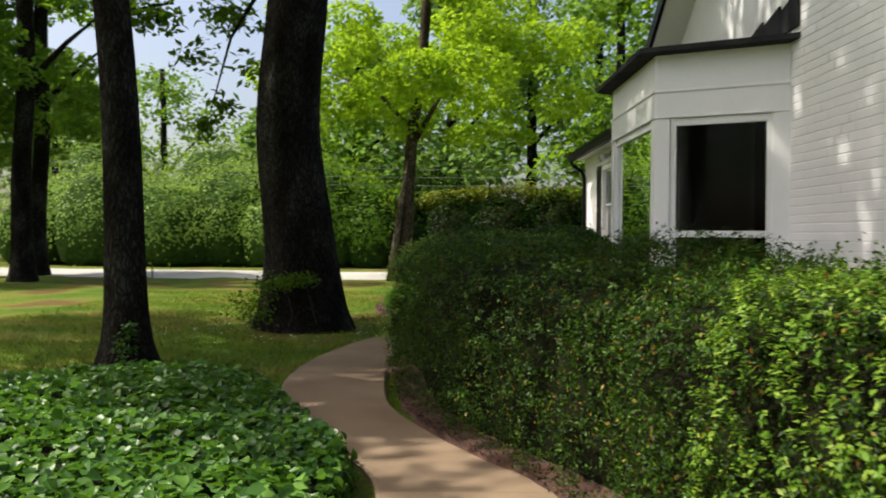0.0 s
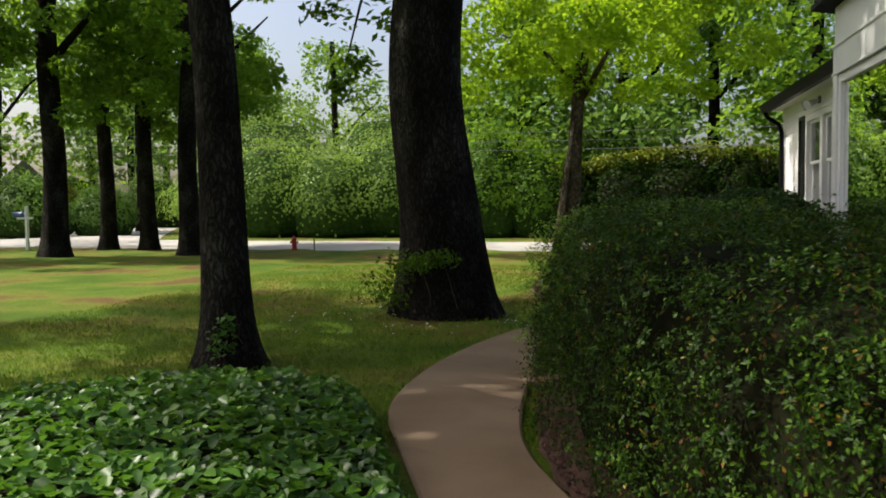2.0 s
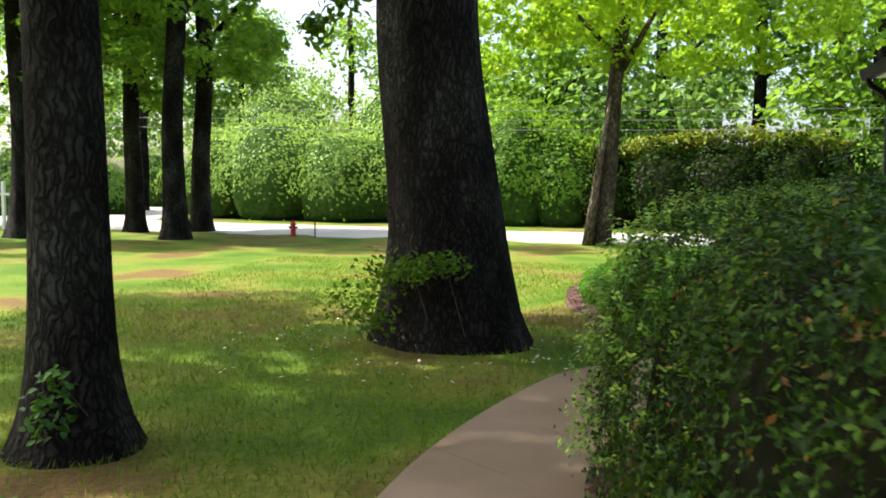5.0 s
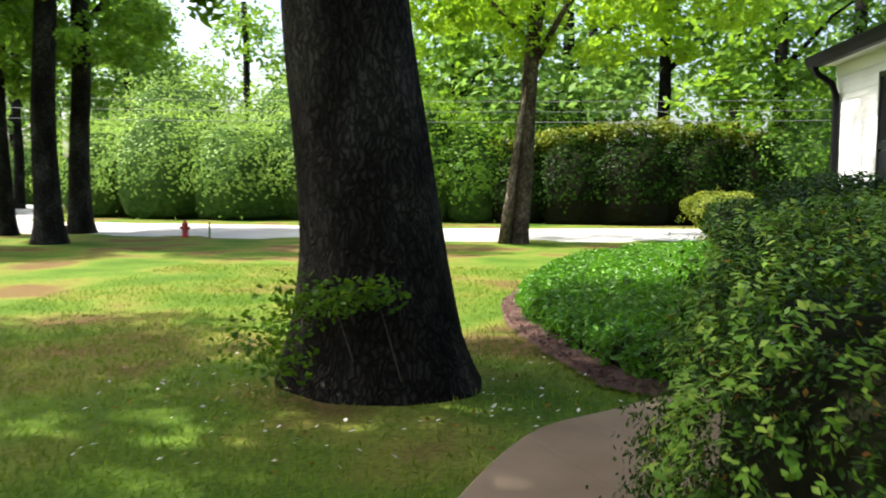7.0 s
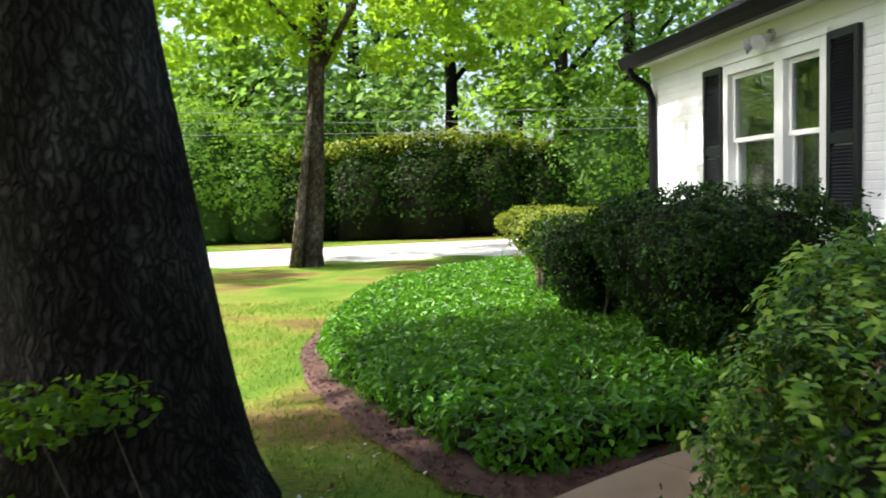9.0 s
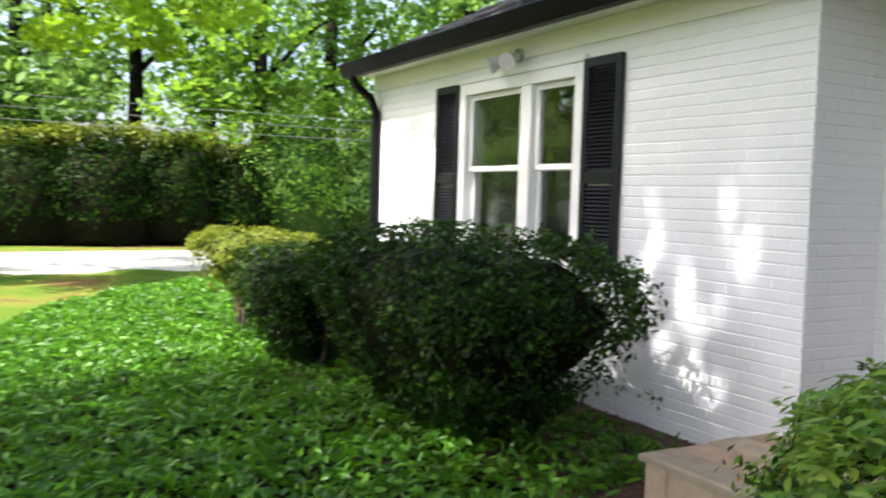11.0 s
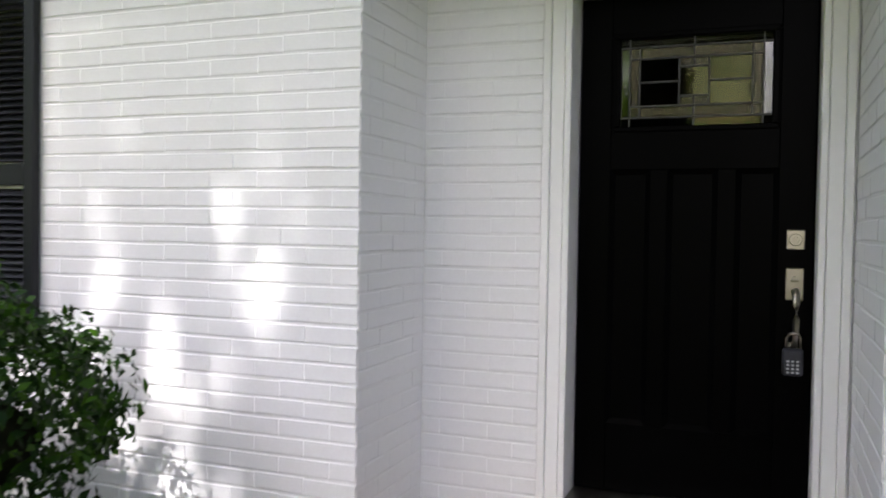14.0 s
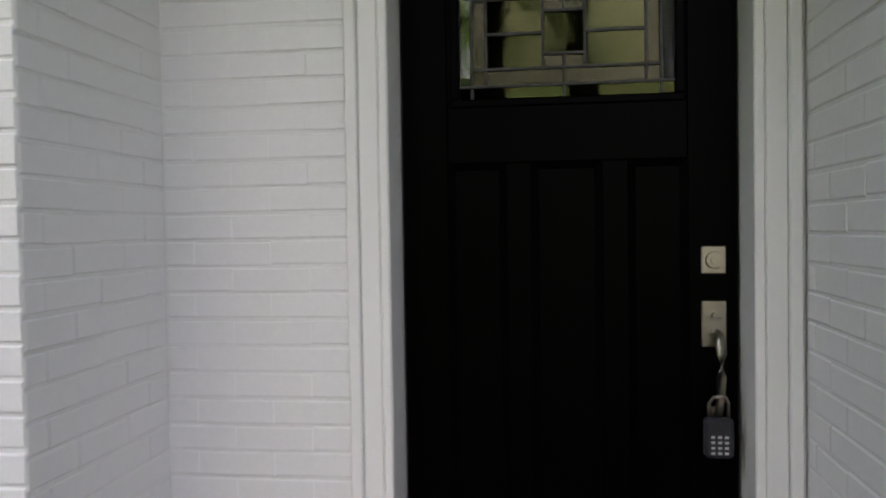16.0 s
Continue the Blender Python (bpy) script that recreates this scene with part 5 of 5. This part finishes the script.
def border(name, ctrl, width, label):
    """A band of bark mulch round a bed."""
    poly = curve_pts(ctrl, 8)
    c = poly.mean(0)
    seg = np.roll(poly, -1, 0) - np.roll(poly, 1, 0)
    s = np.sign(np.sum(poly[:, 0] * np.roll(poly[:, 1], -1) - poly[:, 1] * np.roll(poly[:, 0], -1)))
    out = np.column_stack([seg[:, 1], -seg[:, 0]]) / np.linalg.norm(seg, axis=1)[:, None] * s
    rr = random.Random(9)
    v, f, n = [], [], len(poly)
    for off, dz in ((width, 0.004), (width * 0.7, 0.035), (0.0, 0.05), (-0.5, 0.06)):
        for p, o in zip(poly, out):
            q = p + o * (off + (rr.uniform(-0.02, 0.02) if off > 0 else 0))
            v.append((q[0], q[1], gh(q[0], q[1]) + dz + rr.uniform(-0.008, 0.008)))
    for r in range(3):
        for i in range(n):
            j = (i + 1) % n
            f.append((r * n + i, r * n + j, (r + 1) * n + j, (r + 1) * n + i))
    f.append(tuple(range(3 * n, 4 * n)))
    ob = tagged(mesh_ob(name, v, f, M_MULCH, True), label, "mulch", kind="structure")
    g = np.random.default_rng(17)
    m = 5000
    i = g.integers(0, n, m)
    Q = poly[i] + (np.roll(poly, -1, 0) - poly)[i] * g.random((m, 1)) + out[i] * g.uniform(-0.05, width * 0.95, (m, 1))
    P = np.column_stack([Q, [gh(a, b2) + 0.045 for a, b2 in Q]])
    leaf_cloud("bark_chips", P, np.tile([0, 0, 1.0], (m, 1)), 0.04, 0.014, M_MULCH, 18, parent=ob, spread=0.5)
    return ob


border("mulch_border", BED, 0.22, "reddish brown bark mulch edging the bed")
border("mulch_border", [(x, y) for x, y in HEDGE], 0.1, "reddish brown bark mulch under the hedge")

# shrubs under the window
bushes = [("yew_shrub", (2.12, 12.85), 0.74, 1.5, 0.12, 1.5, M_YEW, 27000, "dark clipped yew shrub under the window"), ("yew_shrub", (1.85, 15.0), 0.6, 0.8, 0.2, 1.26, M_YEW, 10000, "small dark round yew shrub in the bed"),
          ("golden_shrub", (1.95, 16.7), 0.6, 1.3, 0.6, 1.32, M_GOLD, 9000, "golden-green clipped shrub in the bed")]
for k, (nm, (x, y), rx, ry, z0, z1, m, cnt, lab) in enumerate(bushes):
    g = np.random.default_rng(320 + k)
    ob = empty(nm, (x, y, gh(x, y)), lab, "shrub")
    d = g.normal(0, 1, (cnt, 3))
    d /= np.linalg.norm(d, axis=1)[:, None]
    e = np.sign(d) * np.abs(d) ** 0.62
    u = 1 + 0.08 * lump(d * 4, 1.2, k) + 0.06 * lump(d * 11, 1.0, k + 5) + g.normal(0, 0.025, cnt)
    u *= np.where(g.random(cnt) < 0.3, g.uniform(0.82, 1.0, cnt), 1)
    mz, hz = (z0 + z1) / 2, (z1 - z0) / 2
    taper = 1 - 0.5 * np.clip(0.35 - e[:, 2], 0, 1)
    P = np.column_stack([x + e[:, 0] * rx * u * taper, y + e[:, 1] * ry * u * taper, mz + e[:, 2] * hz * u])
    keep = (lump(P, 4.5, k) + 0.5 * lump(P, 12, k)) > -0.72
    adopt(ob, leaf_cloud("leaves", P[keep], d[keep], 0.048, 0.025, m, 330 + k, fancy=False, spread=0.6))
    # side twigs that stick out at the ends
    TP, TN = [], []
    for j in range(34):
        a = g.normal(0, 1, 3)
        a[2] = a[2] * 0.6
        a /= np.linalg.norm(a)
        ee = np.sign(a) * np.abs(a) ** 0.62
        p = np.array([x + ee[0] * rx, y + ee[1] * ry, mz + ee[2] * hz])
        q = p + a * g.uniform(0.05, 0.13)
        for t in np.linspace(0, 1, 14):
            TP.append(p + (q - p) * t + g.normal(0, 0.022, 3))
            TN.append(a + np.array([0, 0, 0.6]))
    adopt(ob, leaf_cloud("twigs", np.array(TP), np.array(TN), 0.042, 0.018, m, 340 + k, fancy=True, spread=0.6))
    bm = bmesh.new()
    bmesh.ops.create_icosphere(bm, subdivisions=3, radius=1)
    for v in bm.verts:
        w = Vector([math.copysign(abs(c) ** 0.7, c) for c in v.co])
        w *= 1 + 0.08 * math.sin(v.co.x * 9 + v.co.z * 7) * math.sin(v.co.y * 11)
        tp = 1 - 0.5 * min(1.0, max(0.0, 0.35 - w.z))
        v.co = Vector((x + w.x * rx * 0.84 * tp, y + w.y * ry * 0.88 * tp, mz + w.z * hz * 0.84))
    adopt(ob, bm_ob("core", bm, M_SHADE_CORE))
    for j in range(9):
        a = g.uniform(0, 6.28)
        q = (x + rx * 0.5 * math.cos(a), y + ry * 0.6 * math.sin(a), mz)
        p = (x + 0.25 * math.cos(a) * rx, y + 0.35 * ry * math.sin(a), gh(x, y) - 0.02)
        adopt(ob, tube("stem", [p, ((p[0] + q[0]) / 2 + 0.04, (p[1] + q[1]) / 2, (p[2] + q[2]) / 2), q], [0.02, 0.016, 0.01], M_TWIG, 6))
# suckers at the foot of the great oak, and ivy on the smaller trunk
for nm, cl, cnt, m, lab in (("oak_suckers", [(-2.45, 10.25, 0.62, 0.34, 0.8), (-2.1, 10.05, 0.72, 0.3, 0.5), (-1.8, 10.0, 0.75, 0.25, 0.5), (-2.75, 10.3, 0.35, 0.3, 0.8), (-2.5, 10.1, 0.3, 0.3, 0.8)], 1050, M_OAK, "leafy green suckers at the oak's foot"),
                            ("climbing_ivy", [(-3.1, 6.9, 0.25, 0.14, 1.4), (-3.06, 6.92, 0.42, 0.1, 1.4)], 160, M_IVY, "sprig of ivy on the tree trunk")):
    ob = empty(nm, (cl[0][0], cl[0][1], 0), lab, "plant")
    P, N = crown_points(cl, cnt, 350 + cnt, 0.2)
    P[:, 2] = np.maximum(P[:, 2], 0.03)
    adopt(ob, leaf_cloud("leaves", P, N, 0.06, 0.036, m, 351, fancy=True))
    for a in cl:
        adopt(ob, tube("stem", [(a[0] + 0.15, a[1] + 0.3, -0.02), (a[0] + 0.08, a[1] + 0.12, a[2] * 0.5), (a[0], a[1], a[2])], [0.005, 0.004, 0.002], M_TWIG, 5))

# grass blades, and the litter of pale petals and dry leaves round the oak
g = np.random.default_rng(41)
Q = np.column_stack([g.uniform(-7, 0.4, 70000), 5 + 14 * g.random(70000) ** 1.3])
path_poly = np.vstack([P_LEFT, P_RIGHT[::-1]])
bed_poly, ivy_poly = curve_pts(BED, 6), curve_pts([(-0.42, 2.9), (-1.08, 4.7), (-1.5, 5.65), (-2.9, 5.95), (-3.8, 5.2), (-5.2, 4.6), (-7, 2.5)], 6)
keep = ~inside(path_poly, Q) & ~inside(bed_poly, Q) & ~inside(hedge_poly, Q) & (edge_far(bed_poly, Q) > 0.2) & ~inside(ivy_poly, Q)
keep &= (lump(np.column_stack([Q, np.zeros(len(Q))]), 0.8, 4) + g.normal(0, 0.4, len(Q)) > -0.5) & (np.hypot(Q[:, 0] + 1.88, Q[:, 1] - 10.85) > 0.8)
Q = Q[keep]
P = np.column_stack([Q, np.full(len(Q), 0.012)])
up = np.tile([0, 0, 1.0], (len(P), 1)) + g.normal(0, 0.4, (len(P), 3))
tagged(leaf_cloud("grass", P, g.normal(0, 1, (len(P), 3)) * np.array([1, 1, 0.2]), 0.06, 0.007, M_BLADE, 42, spread=0.1, along=up), "short uneven lawn grass blades", "grass", kind="stuff")
m = 380
a, r = g.uniform(0, 6.283, m), 0.7 + 1.6 * g.random(m) ** 1.5
Q = np.column_stack([-1.8 + r * np.cos(a), 10.2 + r * np.sin(a) * 0.8])
Q = Q[~inside(path_poly, Q) & (np.hypot(Q[:, 0] + 1.88, Q[:, 1] - 10.85) > 0.75)]
tagged(leaf_cloud("leaf_litter", np.column_stack([Q, np.full(len(Q), 0.03)]), np.tile([0, 0, 1.0], (len(Q), 1)), 0.04, 0.025, M_LITTER, 43, spread=0.35, extra=(M_HEDGE_DRY, 0.55)), "pale petals and dry leaves in the grass", "leaf litter", kind="stuff")

# ---- small things by the road ----
hy = empty("fire_hydrant", (-10.6, 27.4, gh(-10.6, 27.4)), "red cast-iron fire hydrant at the road's edge", "hydrant")
bm = bmesh.new()
hx, hyy, hz = -10.6, 27.4, gh(-10.6, 27.4)
for z0, z1, r0, r1 in ((0, 0.04, 0.12, 0.12), (0.04, 0.34, 0.085, 0.08), (0.34, 0.37, 0.105, 0.105), (0.37, 0.46, 0.09, 0.04), (0.46, 0.5, 0.022, 0.022)):
    add_cyl(bm, (hx, hyy, hz + z0), (hx, hyy, hz + z1), r0, r1, 16)
add_cyl(bm, (hx - 0.14, hyy, hz + 0.27), (hx + 0.14, hyy, hz + 0.27), 0.042, 0.042, 12)
add_cyl(bm, (hx, hyy - 0.15, hz + 0.27), (hx, hyy, hz + 0.27), 0.052, 0.052, 12)
adopt(hy, bm_ob("body", bm, M_REDPAINT))
mk = boxes("road_marker", [(-9.87, -9.83, 27.3, 27.34, gh(-9.85, 27.3) - 0.03, 0.33)], M_GOLD, bevel=0.005)
tagged(mk, "thin yellow marker stake in the grass", "stake")
mb = empty("mailbox", (-21.2, 27.6, gh(-21, 27.6)), "white wooden mailbox post with a blue box", "mailbox")
adopt(mb, boxes("post", [(-21.25, -21.15, 27.55, 27.65, -0.2, 1.5), (-21.6, -20.95, 27.56, 27.64, 1.02, 1.1)], M_TRIM))
bm = bmesh.new()
add_box(bm, -21.75, -21.3, 27.5, 27.7, 1.101, 1.3, 0.05)
adopt(mb, bm_ob("box", bm, surface("mailbox_paint", [(0.3, (0.05, 0.1, 0.3)), (0.7, (0.08, 0.14, 0.38))], 6, 0.5)))
fh = empty("far_house", (-44, 58, gh(-44, 58)), "low tan house with a grey roof among trees", "house")
z = gh(-44, 58)
adopt(fh, boxes("wall", [(-53, -46, 55, 62, z - 0.3, z + 3.0)], M_FARWALL, bevel=0))
adopt(fh, mesh_ob("roof", [(-53.5, 54.5, z + 2.9), (-45.5, 54.5, z + 2.9), (-45.5, 62.5, z + 2.9), (-53.5, 62.5, z + 2.9), (-53.5, 58.5, z + 5.4), (-45.5, 58.5, z + 5.4)],
                  [(0, 1, 5, 4), (2, 3, 4, 5), (0, 4, 3), (1, 2, 5), (3, 2, 1, 0)], M_FARROOF))
adopt(fh, boxes("window", [(-52, -50.6, 54.96, 55.02, z + 1, z + 2.3), (-48.6, -47.2, 54.96, 55.02, z + 1, z + 2.3)], M_BLACK, bevel=0.01))
for k in range(3):
    a, b2 = Vector((-55, 30.5, 5.0 + 0.4 * k)), Vector((46, 36.5, 4.6 + 0.3 * k))
    pts = [a.lerp(b2, i / 24) - Vector((0, 0, 1.3 * (1 - (2 * i / 24 - 1) ** 2))) for i in range(25)]
    tagged(tube("utility_cable", pts, [0.009] * 25, M_WIRE, 5), "grey utility cable strung along the road", "cable", "utility cables")
for px in (-55, 46):
    py = 30.5 if px < 0 else 36.5
    po = tube("utility_pole", [(px, py, -0.3), (px, py, 4), (px, py, 9)], [0.16, 0.14, 0.11], M_TWIG, 12)
    tagged(po, "brown wooden utility pole by the road", "pole", "utility poles")

# ---- painted bricks ----
BRICKS = {}


def brick_mesh(length):
    """A painted brick with softened edges, face towards -x, length along y."""
    key = round(length, 3)
    if key not in BRICKS:
        h, e = COURSE - 0.007, 0.004
        o = [(0.0, 0.0), (length, 0.0), (length, h), (0.0, h)]
        i = [(0.0006, e), (length - 0.0006, e), (length - 0.0006, h - e), (0.0006, h - e)]
        me = bpy.data.meshes.new("brick")
        me.from_pydata([(0.0, y, z) for y, z in o] + [(-0.0034, y, z) for y, z in i], [], [(4, 7, 6, 5)] + [(a, 4 + a, 4 + (a + 1) % 4, (a + 1) % 4) for a in range(4)])
        me.materials.append(M_WHITE)
        BRICKS[key] = me
    return BRICKS[key]


def bricks(wall, origin, turn, length, z0, z1, holes, near, seed):
    """Courses on a wall face. origin: start on the face; turn: degrees about z; near: (a, b, z low, z high) laid as single bricks; the rest joined."""
    rng = random.Random(seed)
    m = pose(origin[0], origin[1], 0, 0, 0, turn)
    verts, faces, count = [], [], 0
    r = 0
    z = z0
    while z + COURSE <= z1 + 0.02:
        u = 0.0
        off = (0.0 if r % 2 else -BLEN / 2)
        u = off
        while u < length - 0.01:
            a, b2 = max(u, 0.0), min(u + BLEN - 0.0008, length)
            u += BLEN
            if b2 - a < 0.03:
                continue
            parts = [(a, b2)]
            for h0, h1, k0, k1 in holes:
                if z + COURSE > k0 and z < k1:
                    parts = [q for p, q2 in parts for q in ((p, min(q2, h0)), (max(p, h1), q2)) if q[1] - q[0] > 0.03]
            for p, q in parts:
                dx = rng.uniform(-0.0013, 0.0013)
                tz = rng.uniform(-0.004, 0.004)
                mm = m @ pose(dx, p, z + rng.uniform(-0.0022, 0.0022), math.degrees(tz) * 0.5, 0, rng.uniform(-0.15, 0.15))
                me = brick_mesh(q - p)
                if near and near[0] <= p <= near[1] and near[2] <= z <= near[3] and count < 300:
                    ob = new("brick", me)
                    ob.matrix_world = mm
                    ob.parent = wall
                    count += 1
                else:
                    s = len(verts)
                    verts += [mm @ v.co for v in me.vertices]
                    faces += [tuple(s + i for i in f.vertices) for f in me.polygons]
        z += COURSE
        r += 1
    if verts:
        tagged(mesh_ob("brickwork", verts, faces, M_WHITE, False, wall), kind="stuff")


bricks(wall_window, (XW - 0.0005, YC), 0, YE - YC, 0.05, 2.86, [(WY0 - YC - 0.03, WY1 - YC + 0.03, WZ0 - 0.05, WZ1 + 0.06)], (0.0, 1.5, 0.35, 2.86), 1)
bricks(wall_return, (XB - 0.01, YC - 0.0005), 90, XB - XW - 0.012, 0.46, 2.95, [], (0, 1, 0.3, 3), 2)
bricks(wall_entry, (XB - 0.0005, DY1 + 0.12), 0, YC - DY1 - 0.127, 0.46, 2.95, [], (0, 1, 0.3, 3), 3)
bricks(wall_porch, (XM, YP + 0.0005), -90, XB - XM - 0.03, 0.46, 2.95, [], (0, 1, 0.3, 3), 4)
bricks(wall_gable, (XM - 0.0005, Y0), 0, YP - Y0, 0.05, 3.45, [(BA[1] - Y0, BD[1] - Y0, 0, 3.45)], (2.6, 4.3, 1.3, 3.45), 5)
